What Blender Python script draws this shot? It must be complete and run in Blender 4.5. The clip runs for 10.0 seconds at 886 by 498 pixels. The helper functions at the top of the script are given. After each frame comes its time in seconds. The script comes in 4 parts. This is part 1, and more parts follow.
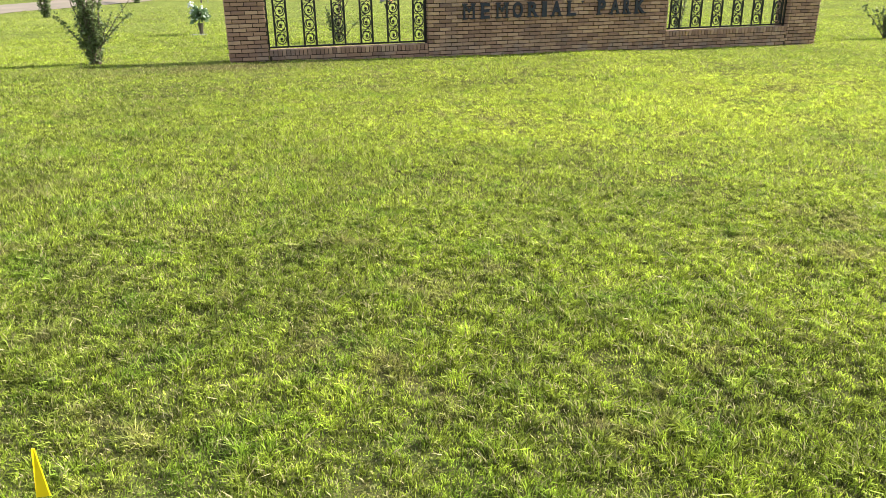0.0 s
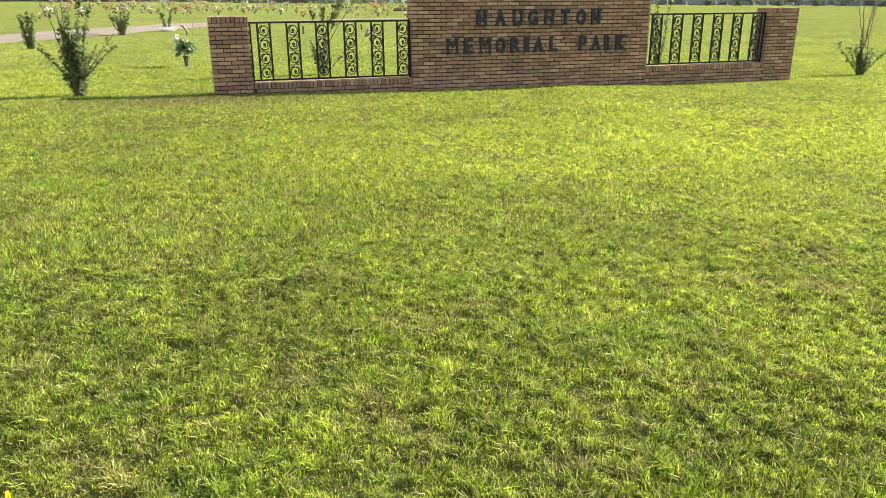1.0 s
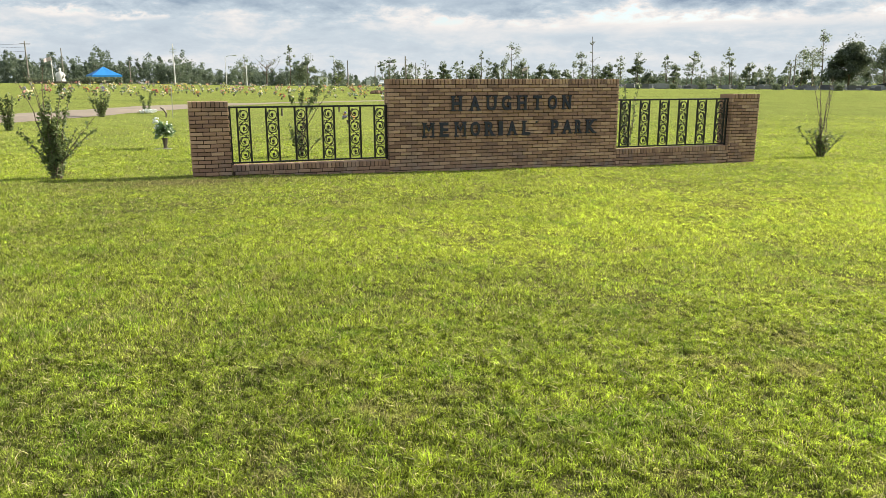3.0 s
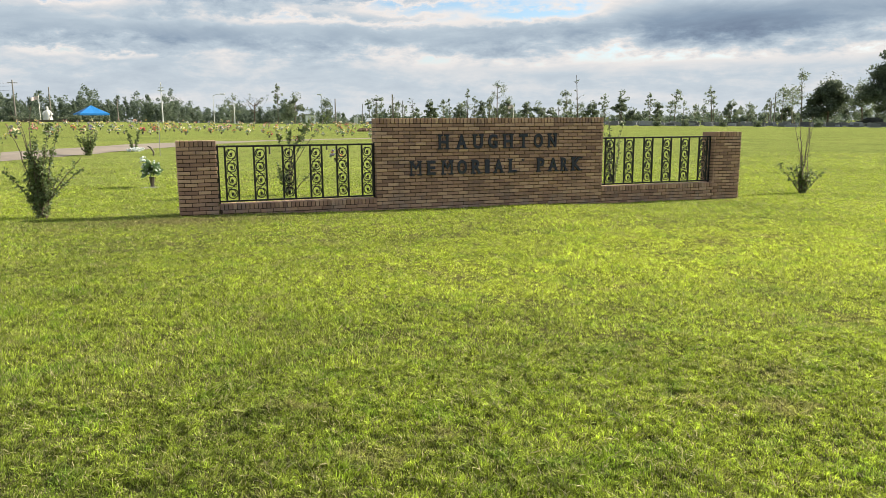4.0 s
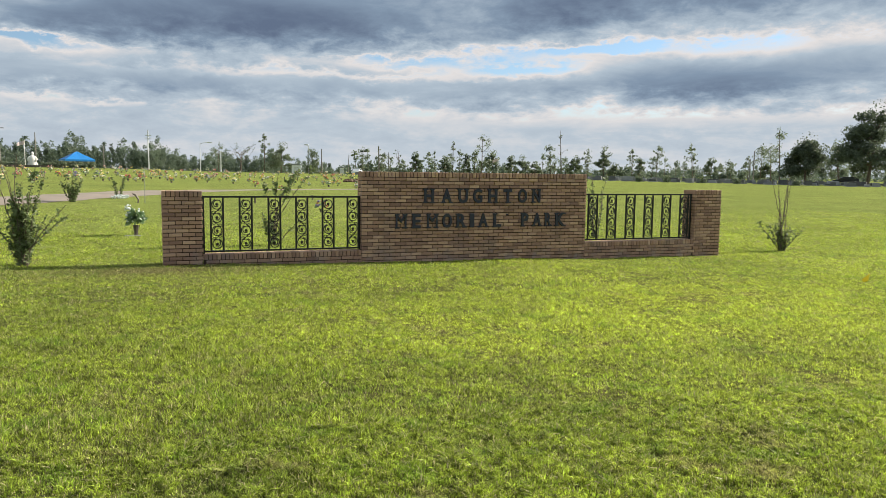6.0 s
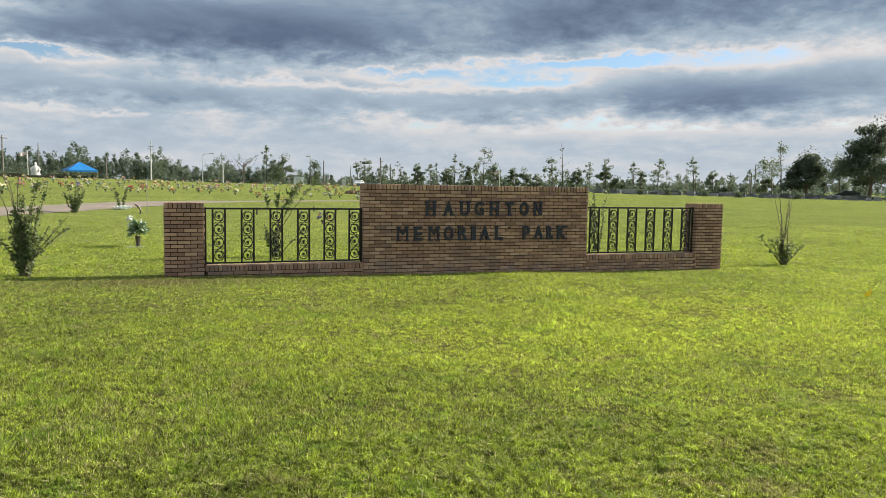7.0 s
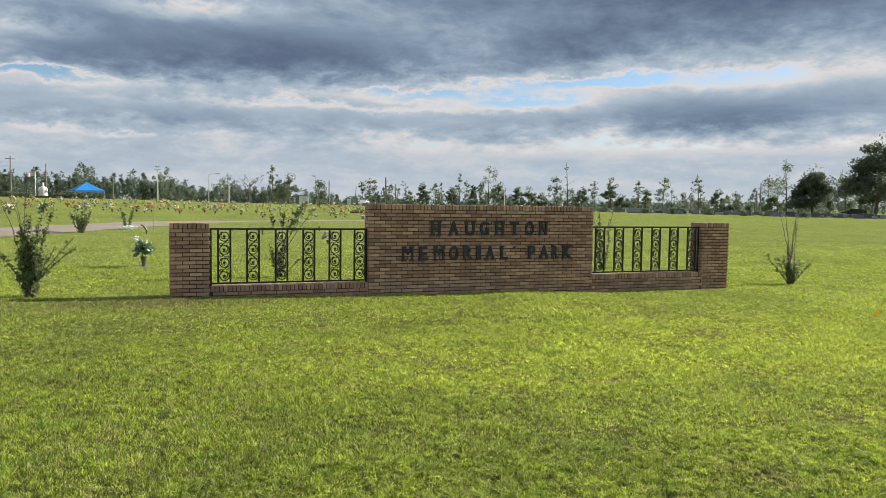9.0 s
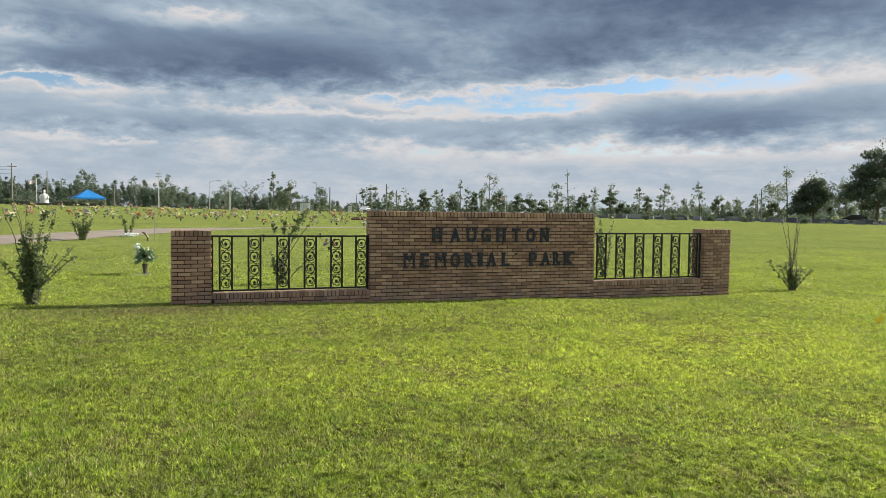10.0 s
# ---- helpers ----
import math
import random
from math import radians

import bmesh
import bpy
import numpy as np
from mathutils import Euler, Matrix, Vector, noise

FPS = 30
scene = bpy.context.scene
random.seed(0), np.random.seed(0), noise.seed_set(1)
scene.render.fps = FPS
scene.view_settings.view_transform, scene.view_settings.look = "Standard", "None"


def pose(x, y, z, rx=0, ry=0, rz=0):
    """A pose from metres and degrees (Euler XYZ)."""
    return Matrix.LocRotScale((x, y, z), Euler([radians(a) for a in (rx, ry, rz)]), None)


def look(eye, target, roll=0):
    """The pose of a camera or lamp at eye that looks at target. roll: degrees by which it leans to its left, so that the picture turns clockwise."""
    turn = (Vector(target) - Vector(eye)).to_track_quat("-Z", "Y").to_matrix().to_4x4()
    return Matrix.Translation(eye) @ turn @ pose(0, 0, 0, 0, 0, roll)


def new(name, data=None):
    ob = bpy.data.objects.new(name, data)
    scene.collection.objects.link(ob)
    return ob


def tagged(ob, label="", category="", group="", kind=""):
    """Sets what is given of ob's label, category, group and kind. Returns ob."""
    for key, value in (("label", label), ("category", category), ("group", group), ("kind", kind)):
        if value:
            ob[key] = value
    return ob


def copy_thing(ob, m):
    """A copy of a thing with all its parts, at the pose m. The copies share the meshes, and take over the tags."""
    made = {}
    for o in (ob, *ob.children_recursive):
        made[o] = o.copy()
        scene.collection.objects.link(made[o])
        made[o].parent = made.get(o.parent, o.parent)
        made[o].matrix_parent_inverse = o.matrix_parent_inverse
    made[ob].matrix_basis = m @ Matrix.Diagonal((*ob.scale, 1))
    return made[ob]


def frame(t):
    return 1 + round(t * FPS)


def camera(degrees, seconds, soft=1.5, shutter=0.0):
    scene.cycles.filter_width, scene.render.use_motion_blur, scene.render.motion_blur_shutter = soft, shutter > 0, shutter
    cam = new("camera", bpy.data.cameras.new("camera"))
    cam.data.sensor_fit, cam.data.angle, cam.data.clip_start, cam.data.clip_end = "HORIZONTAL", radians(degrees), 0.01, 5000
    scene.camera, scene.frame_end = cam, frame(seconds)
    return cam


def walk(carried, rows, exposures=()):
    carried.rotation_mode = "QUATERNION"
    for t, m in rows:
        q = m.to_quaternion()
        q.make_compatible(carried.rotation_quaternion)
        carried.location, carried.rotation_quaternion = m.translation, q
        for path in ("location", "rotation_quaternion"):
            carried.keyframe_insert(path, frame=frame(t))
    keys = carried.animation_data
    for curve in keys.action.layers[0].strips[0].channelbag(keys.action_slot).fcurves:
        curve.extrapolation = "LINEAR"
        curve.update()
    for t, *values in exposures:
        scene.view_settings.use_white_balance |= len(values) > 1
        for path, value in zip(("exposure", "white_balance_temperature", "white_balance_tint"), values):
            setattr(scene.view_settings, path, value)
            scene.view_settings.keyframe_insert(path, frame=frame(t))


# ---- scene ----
cam = camera(62.5, 10.0, soft=0.7)
PATH = [
    (0, (-0.054, -12.855, 1.425), (0.457, -11.06, 0.705), -0.9),
    (0.5, (-0.054, -12.851, 1.434), (0.481, -11.05, 0.75), -0.6),
    (1, (-0.052, -12.858, 1.447), (0.51, -11.049, 0.806), -0.4),
    (1.5, (-0.05, -12.852, 1.46), (0.538, -11.035, 0.866), -0.1),
    (2, (-0.05, -12.86, 1.479), (0.557, -11.034, 0.934), -0.1),
    (2.5, (-0.06, -12.873, 1.495), (0.564, -11.038, 1.003), -0.1),
    (4, (-0.069, -12.88, 1.536), (0.612, -11.032, 1.193), -0.3),
    (4.5, (-0.072, -12.878, 1.548), (0.628, -11.029, 1.248), -0.1),
    (5, (-0.075, -12.874, 1.561), (0.639, -11.024, 1.299), 0.1),
    (5.5, (-0.084, -12.894, 1.57), (0.638, -11.044, 1.34), 0.4),
    (6, (-0.085, -12.902, 1.582), (0.644, -11.051, 1.377), 0.7),
    (7.5, (-0.089, -12.887, 1.599), (0.634, -11.029, 1.439), 1.0),
    (8, (-0.08, -12.872, 1.603), (0.638, -11.011, 1.456), 0.9),
    (8.5, (-0.074, -12.887, 1.611), (0.641, -11.024, 1.477), 0.8),
    (9, (-0.081, -12.877, 1.609), (0.633, -11.012, 1.488), 0.8),
    (9.5, (-0.09, -12.876, 1.611), (0.624, -11.011, 1.5), 0.7),
    (10, (-0.092, -12.862, 1.614), (0.62, -10.996, 1.511), 0.7),
]
EXPOSURES = [(0.0, 1.37, 6500, 10), (1.0, 1.33, 6780, 10), (2.5, 1.17, 6860, 10), (5.0, 0.89, 6640, 10), (8.0, 0.74, 6500, 10), (10.0, 0.69, 6450, 10)]
walk(cam, [(t, look(eye, target, roll)) for t, eye, target, roll in PATH], EXPOSURES)

# ---- world and sun ----
SUN_ELEVATION, SUN_TURN = 27.0, 6.0
sun_from = Vector((math.cos(radians(SUN_ELEVATION)) * math.cos(radians(SUN_TURN)),
                   math.cos(radians(SUN_ELEVATION)) * math.sin(radians(SUN_TURN)),
                   math.sin(radians(SUN_ELEVATION))))
sun_data = bpy.data.lights.new("sun", "SUN")
sun_data.energy, sun_data.angle, sun_data.color = 5.0, radians(0.6), (1.0, 0.93, 0.80)
sun = new("sun", sun_data)
sun.matrix_world = look(sun_from * 60, (0, 0, 0))

HEADING = 20.9          # the middle of the cloudscape, degrees from +y towards +x


class Nodes:
    """A short hand for node trees."""

    def __init__(self, tree):
        self.tree, self.nodes, self.links = tree, tree.nodes, tree.links
        self.nodes.clear()

    def add(self, kind, inputs=(), **settings):
        node = self.nodes.new(kind)
        if "operation" in settings:
            node.operation = settings["operation"]
        if "use_clamp" in settings:
            node.use_clamp = settings["use_clamp"]
        if "data_type" in settings:
            node.data_type, node.blend_type = settings["data_type"], settings["blend_type"]
        if "rotation_type" in settings:
            node.rotation_type = settings["rotation_type"]
        for key, value in dict(inputs).items():
            if isinstance(value, bpy.types.NodeSocket):
                self.links.new(value, node.inputs[key])
            else:
                node.inputs[key].default_value = value
        return node

    def math(self, operation, a, b=0.0, c=0.0, clamp=False):
        return self.add("ShaderNodeMath", {0: a, 1: b, 2: c}, operation=operation, use_clamp=clamp).outputs[0]

    def mix(self, factor, a, b, blend="MIX"):
        node = self.add("ShaderNodeMix", {0: factor, 6: a, 7: b}, data_type="RGBA", blend_type=blend)
        return node.outputs[2]

    def noise(self, vector, scale, detail=4.0, rough=0.55, distortion=0.0):
        inputs = {"Scale": scale, "Detail": detail, "Roughness": rough, "Distortion": distortion}
        if vector is not None:
            inputs["Vector"] = vector
        return self.add("ShaderNodeTexNoise", inputs).outputs[0]

    def ramp(self, factor, *stops):
        node = self.add("ShaderNodeValToRGB", {0: factor})
        elements = node.color_ramp.elements
        while len(elements) < len(stops):
            elements.new(0.5)
        for element, (place, colour) in zip(elements, stops):
            element.position = place
            element.color = (*colour, 1.0) if isinstance(colour, tuple) else (colour, colour, colour, 1.0)
        return node.outputs[0]

    def span(self, value, low, high, to_low=0.0, to_high=1.0):
        return self.add("ShaderNodeMapRange", {0: value, 1: low, 2: high, 3: to_low, 4: to_high}).outputs[0]


world = bpy.data.worlds.new("sky")
scene.world = world
world.use_nodes = True
n = Nodes(world.node_tree)
sky = n.add("ShaderNodeTexSky")
sky.sky_type, sky.sun_disc, sky.sun_elevation, sky.sun_rotation = "NISHITA", False, radians(SUN_ELEVATION), radians(90 - SUN_TURN)
sky.air_density, sky.dust_density, sky.ozone_density = 1.0, 0.3, 3.0
way = n.add("ShaderNodeTexCoord").outputs["Generated"]
turned = n.add("ShaderNodeVectorRotate", {"Vector": way, "Angle": radians(HEADING)}, rotation_type="Z_AXIS").outputs[0]
xyz = n.add("ShaderNodeSeparateXYZ", {0: turned})
azimuth = n.math("DEGREES", n.math("ARCTAN2", xyz.outputs[0], xyz.outputs[1]))
elevation = n.math("DEGREES", n.math("ARCSINE", xyz.outputs[2]))
lift = n.math("ADD", n.math("MAXIMUM", xyz.outputs[2], 0.0), 0.20)
layer = n.add("ShaderNodeCombineXYZ", {0: n.math("DIVIDE", xyz.outputs[0], lift), 1: n.math("DIVIDE", xyz.outputs[1], lift), 2: 0.0}).outputs[0]
big = n.noise(layer, 0.55, 6.0, 0.55, 0.15)
fine = n.noise(layer, 2.3, 9.0, 0.62, 0.15)
warp = n.noise(layer, 1.1, 5.0, 0.6)
streak = n.add("ShaderNodeCombineXYZ", {0: n.math("MULTIPLY", azimuth, 0.10), 1: n.math("MULTIPLY", elevation, 0.42), 2: 3.7}).outputs[0]
wisp = n.noise(streak, 1.0, 9.0, 0.60, 0.5)
puff = n.noise(n.add("ShaderNodeCombineXYZ", {0: n.math("MULTIPLY", azimuth, 0.45), 1: n.math("MULTIPLY", elevation, 0.95), 2: 8.1}).outputs[0], 1.0, 7.0, 0.62, 0.3)
cover = n.math("ADD", n.math("ADD", n.math("MULTIPLY", big, 0.14), n.math("MULTIPLY", fine, 0.26)), n.math("ADD", n.math("MULTIPLY", wisp, 0.28), n.math("MULTIPLY", puff, 0.20)))
cover = n.math("ADD", cover, 0.125)
soft_az = n.math("ADD", azimuth, n.math("MULTIPLY", n.math("SUBTRACT", warp, 0.5), 14.0))
soft_el = n.math("ADD", elevation, n.math("ADD", n.math("MULTIPLY", n.math("SUBTRACT", fine, 0.5), 2.6), n.math("MULTIPLY", n.math("SUBTRACT", puff, 0.5), 1.8)))
# cloud banks and gaps: azimuth, elevation, half width, half height above, half height below, weight
CLOUDS = [(-13, 10.9, 13, 2.6, 1.7, 0.32), (-24, 10.0, 7, 1.4, 1.0, 0.12), (19, 14.2, 17, 3.5, 2.5, 0.31), (10, 12.0, 5, 1.2, 1.0, 0.12),
          (-5, 16.5, 35, 3.0, 2.0, 0.10), (-19, 13.5, 5, 0.6, 0.6, -0.16), (-29, 11.3, 4, 0.6, 0.5, -0.13), (-27, 13.0, 7, 1.2, 1.0, 0.08),
          (2, 8.9, 9, 0.9, 0.9, -0.15), (11.5, 9.2, 4, 0.5, 0.45, -0.19), (6.0, 7.9, 5, 0.5, 0.5, -0.20), (-4, 8.5, 6, 0.4, 0.4, -0.13), (-28, 8.5, 6, 0.5, 0.45, -0.22),
          (22, 9.3, 9, 0.8, 0.8, -0.15), (21, 6.7, 12, 1.5, 1.0, 0.22), (-9, 5.9, 16, 0.9, 0.8, 0.09), (-7, 7.4, 14, 0.4, 0.35, -0.12),
          (-27, 4.9, 3, 0.4, 0.4, -0.12), (-22, 4.7, 2, 0.35, 0.3, -0.12), (-26, 6.3, 8, 0.8, 0.6, 0.08), (4, 4.2, 12, 0.8, 0.7, -0.08), (21, 4.6, 14, 0.5, 0.5, -0.08)]
for ca, ce, wa, up, down, weight in CLOUDS:
    da = n.math("DIVIDE", n.math("SUBTRACT", soft_az, float(ca)), float(wa))
    rise = n.math("SUBTRACT", soft_el, float(ce))
    de = n.math("ADD", n.math("DIVIDE", n.math("MAXIMUM", rise, 0.0), float(up)), n.math("DIVIDE", n.math("MINIMUM", rise, 0.0), float(down)))
    r2 = n.math("ADD", n.math("MULTIPLY", da, da), n.math("MULTIPLY", de, de))
    cover = n.math("ADD", cover, n.math("MULTIPLY", n.math("EXPONENT", n.math("MULTIPLY", r2, -1.0)), float(weight)))
cloud_colour = n.ramp(cover, (0.0, (1.0, 1.0, 1.02)), (0.47, (1.05, 1.01, 1.0)), (0.57, (0.61, 0.73, 0.85)), (0.72, (0.315, 0.425, 0.57)), (0.90, (0.165, 0.225, 0.345)))
cloud_cover = n.span(cover, 0.385, 0.475)
haze = n.span(elevation, 0.0, 6.0, 0.70, 0.0)
dull = n.mix(haze, cloud_colour, (0.80, 0.87, 0.95, 1.0))
cloud_light = n.mix(1.0, dull, (1.0, 1.0, 1.0, 1.0), "MULTIPLY")
SKY_STRENGTH, CLOUD_STRENGTH = 0.078, 0.42
sky_scaled = n.add("ShaderNodeVectorMath", {0: sky.outputs[0], 3: SKY_STRENGTH}, operation="SCALE").outputs[0]
cloud_scaled = n.add("ShaderNodeVectorMath", {0: cloud_light, 3: CLOUD_STRENGTH}, operation="SCALE").outputs[0]
both = n.mix(n.math("MAXIMUM", cloud_cover, haze), sky_scaled, cloud_scaled)
background = n.add("ShaderNodeBackground", {"Color": both, "Strength": 1.0})
n.add("ShaderNodeOutputWorld", {0: background.outputs[0]})


# ---- materials ----
def material(name):
    made = bpy.data.materials.new(name)
    made.use_nodes = True
    return made, Nodes(made.node_tree)


def finish(n, shader, height=None, strength=0.3, distance=0.01):
    out = n.add("ShaderNodeOutputMaterial", {0: shader.outputs[0]})
    if height is not None:
        bump = n.add("ShaderNodeBump", {"Height": height, "Strength": strength, "Distance": distance})
        n.links.new(bump.outputs[0], shader.inputs["Normal"])
    return out


def rgb(*c):
    return (*c, 1.0)


def plain(name, colour, rough=0.6, metal=0.0, vary=0.15, scale=6.0, bump=0.0, by_object=0.0):
    """Colour that wanders a little at two scales."""
    made, n = material(name)
    where = n.add("ShaderNodeTexCoord").outputs["Object"]
    value = n.math("ADD", n.math("MULTIPLY", n.noise(where, scale), 0.6), n.math("MULTIPLY", n.noise(where, scale * 9), 0.4))
    gain = n.span(value, 0.3, 0.7, 1 - vary, 1 + vary)
    if by_object:
        gain = n.math("MULTIPLY", gain, n.span(n.add("ShaderNodeObjectInfo").outputs["Random"], 0, 1, 1 - by_object, 1 + by_object))
    tint = n.add("ShaderNodeVectorMath", {0: colour[:3], 3: gain}, operation="SCALE").outputs[0]
    shader = n.add("ShaderNodeBsdfPrincipled", {"Base Color": tint, "Roughness": rough, "Metallic": metal})
    finish(n, shader, value if bump else None, bump)
    return made


def leafy(name, dark, light, through_light=0.35, scale=1.5, spread=0.5):
    """Foliage: every leaf its own tint, with light shining through."""
    made, n = material(name)
    where = n.add("ShaderNodeNewGeometry")
    value = n.math("ADD", n.math("MULTIPLY", where.outputs["Random Per Island"], spread),
                   n.math("MULTIPLY", n.noise(where.outputs["Position"], scale), 1 - spread))
    tint = n.ramp(value, (0.2, dark), (0.8, light))
    body = n.add("ShaderNodeBsdfPrincipled", {"Base Color": tint, "Roughness": 0.55})
    glow = n.add("ShaderNodeBsdfTranslucent", {"Color": tint})
    both = n.add("ShaderNodeMixShader", {0: through_light, 1: body.outputs[0], 2: glow.outputs[0]})
    n.add("ShaderNodeOutputMaterial", {0: both.outputs[0]})
    return made


def lawn_tint(n, where, dark, mid, light, dry):
    """Lawn colour: broad patches, painted sunlight, mower-scale mottling and dry spots."""
    broad = n.noise(where, 0.22, 3.0, 0.5)
    patch = n.noise(where, 1.3, 4.0, 0.6, 0.6)
    small = n.noise(where, 6.0, 3.0, 0.6)
    value = n.math("ADD", n.math("ADD", n.math("MULTIPLY", broad, 0.35), n.math("MULTIPLY", patch, 0.4)), n.math("MULTIPLY", small, 0.25))
    # sunlight painted in, yellow-green where bright, olive where dull: x, y, half widths, weight
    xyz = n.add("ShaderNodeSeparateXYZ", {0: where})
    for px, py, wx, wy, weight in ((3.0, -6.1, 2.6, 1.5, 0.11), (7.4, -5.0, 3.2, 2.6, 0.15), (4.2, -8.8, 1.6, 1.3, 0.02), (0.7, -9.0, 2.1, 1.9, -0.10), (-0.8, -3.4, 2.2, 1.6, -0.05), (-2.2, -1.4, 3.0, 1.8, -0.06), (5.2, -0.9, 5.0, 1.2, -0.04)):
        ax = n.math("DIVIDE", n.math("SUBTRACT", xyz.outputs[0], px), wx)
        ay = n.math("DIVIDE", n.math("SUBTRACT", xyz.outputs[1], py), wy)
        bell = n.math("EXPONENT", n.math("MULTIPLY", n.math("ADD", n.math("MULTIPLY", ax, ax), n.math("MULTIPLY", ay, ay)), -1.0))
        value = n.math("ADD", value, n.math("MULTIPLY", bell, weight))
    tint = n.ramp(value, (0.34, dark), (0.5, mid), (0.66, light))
    knots = n.math("ADD", n.math("MULTIPLY", n.noise(where, 16.0, 2.0, 0.6), 0.6), n.math("MULTIPLY", n.noise(where, 42.0, 2.0, 0.6), 0.4))
    tint = n.add("ShaderNodeVectorMath", {0: tint, 3: n.span(knots, 0.37, 0.63, 0.30, 1.70)}, operation="SCALE").outputs[0]
    spots = n.span(n.noise(where, 1.9, 5.0, 0.65, 0.8), 0.57, 0.72)
    tint = n.mix(n.math("MULTIPLY", spots, 0.75), tint, rgb(*dry))
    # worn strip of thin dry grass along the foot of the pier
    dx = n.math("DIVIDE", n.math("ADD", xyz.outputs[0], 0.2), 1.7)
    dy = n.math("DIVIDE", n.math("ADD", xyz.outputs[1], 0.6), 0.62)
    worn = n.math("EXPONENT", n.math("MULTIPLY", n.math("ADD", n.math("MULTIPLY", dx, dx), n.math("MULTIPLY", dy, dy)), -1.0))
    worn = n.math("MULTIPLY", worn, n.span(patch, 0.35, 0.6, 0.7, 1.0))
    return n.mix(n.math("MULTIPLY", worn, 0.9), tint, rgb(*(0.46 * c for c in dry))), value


def make_ground():
    made, n = material("lawn_soil")
    where = n.add("ShaderNodeNewGeometry").outputs["Position"]
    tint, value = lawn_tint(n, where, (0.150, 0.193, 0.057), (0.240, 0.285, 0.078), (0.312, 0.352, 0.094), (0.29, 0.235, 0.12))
    grain = n.noise(where, 55.0, 3.0, 0.7)
    tint = n.mix(n.span(grain, 0.35, 0.65, 0.0, 0.6), tint, n.mix(0.7, tint, rgb(0.06, 0.070, 0.016)))
    # brown thatch in the thicker sward before the sign, with blade-gap shade painted in
    thatch_shade = n.span(n.add("ShaderNodeSeparateXYZ", {0: where}).outputs[1], -2.0, 9.0, 1.0, 0.0)
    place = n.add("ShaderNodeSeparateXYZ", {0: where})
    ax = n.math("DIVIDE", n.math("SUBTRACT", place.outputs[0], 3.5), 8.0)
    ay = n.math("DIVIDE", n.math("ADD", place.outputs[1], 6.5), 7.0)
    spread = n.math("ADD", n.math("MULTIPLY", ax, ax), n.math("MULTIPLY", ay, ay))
    thatch_shade = n.math("MULTIPLY", thatch_shade, n.math("EXPONENT", n.math("MULTIPLY", n.math("MULTIPLY", spread, spread), -1.0)))
    tint = n.mix(n.math("MULTIPLY", thatch_shade, 0.78), tint, n.mix(n.noise(where, 7.0), rgb(0.045, 0.052, 0.018), rgb(0.12, 0.090, 0.048)))
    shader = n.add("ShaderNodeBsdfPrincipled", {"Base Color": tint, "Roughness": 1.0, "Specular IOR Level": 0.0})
    finish(n, shader, n.math("ADD", grain, n.noise(where, 9.0)), 0.6, 0.05)
    return made


def make_blade():
    made, n = material("grass_blade")
    geo = n.add("ShaderNodeNewGeometry")
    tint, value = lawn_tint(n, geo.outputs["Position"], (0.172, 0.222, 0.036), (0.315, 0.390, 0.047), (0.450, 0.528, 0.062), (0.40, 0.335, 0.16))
    own = geo.outputs["Random Per Island"]
    # tussocks of a darker, bluer grass among the pale turf
    tussock = n.span(n.noise(geo.outputs["Position"], 2.6, 4.0, 0.6, 0.4), 0.53, 0.62)
    tint = n.mix(n.math("MULTIPLY", tussock, 0.42), tint, rgb(0.16, 0.30, 0.030))
    tint = n.mix(n.span(own, 0.84, 0.88), tint, rgb(0.40, 0.36, 0.19))
    gain = n.span(n.math("FRACT", n.math("MULTIPLY", own, 37.0)), 0, 1, 0.26, 1.90)
    tint = n.add("ShaderNodeVectorMath", {0: tint, 3: gain}, operation="SCALE").outputs[0]
    body = n.add("ShaderNodeBsdfPrincipled", {"Base Color": tint, "Roughness": 0.55, "Specular IOR Level": 0.22})
    glow = n.add("ShaderNodeBsdfTranslucent", {"Color": tint})
    both = n.add("ShaderNodeMixShader", {0: 0.42, 1: body.outputs[0], 2: glow.outputs[0]})
    n.add("ShaderNodeOutputMaterial", {0: both.outputs[0]})
    return made


def make_brick():
    made, n = material("tan_brick")
    own = n.add("ShaderNodeObjectInfo").outputs["Random"]
    geo = n.add("ShaderNodeNewGeometry")
    island = geo.outputs["Random Per Island"]
    where = geo.outputs["Position"]
    pick = n.math("FRACT", n.math("ADD", n.math("MULTIPLY", own, 7.3), n.math("MULTIPLY", island, 3.1)))
    tint = n.ramp(pick, (0.0, (0.23, 0.130, 0.098)), (0.3, (0.345, 0.200, 0.140)), (0.7, (0.43, 0.262, 0.178)), (1.0, (0.53, 0.345, 0.235)))
    stain = n.span(n.noise(where, 2.2, 5.0, 0.6, 0.5), 0.52, 0.72, 0.0, 0.55)
    tint = n.mix(stain, tint, rgb(0.15, 0.115, 0.115))
    # grey lime bloom in blotches over the lowest courses
    low = n.span(n.add("ShaderNodeSeparateXYZ", {0: where}).outputs[2], -0.15, 0.35, 1.0, 0.0)
    bloom = n.math("MULTIPLY", n.span(n.noise(where, 3.1, 5.0, 0.65, 0.8), 0.50, 0.66), low)
    tint = n.mix(n.math("MULTIPLY", bloom, 0.55), tint, rgb(0.34, 0.31, 0.29))
    grain = n.noise(where, 60.0, 4.0, 0.7)
    tint = n.mix(n.span(grain, 0.35, 0.7, 0.0, 0.45), tint, n.mix(0.5, tint, rgb(0.42, 0.30, 0.19)))
    shader = n.add("ShaderNodeBsdfPrincipled", {"Base Color": tint, "Roughness": 0.85})
    finish(n, shader, grain, 0.35, 0.01)
    return made


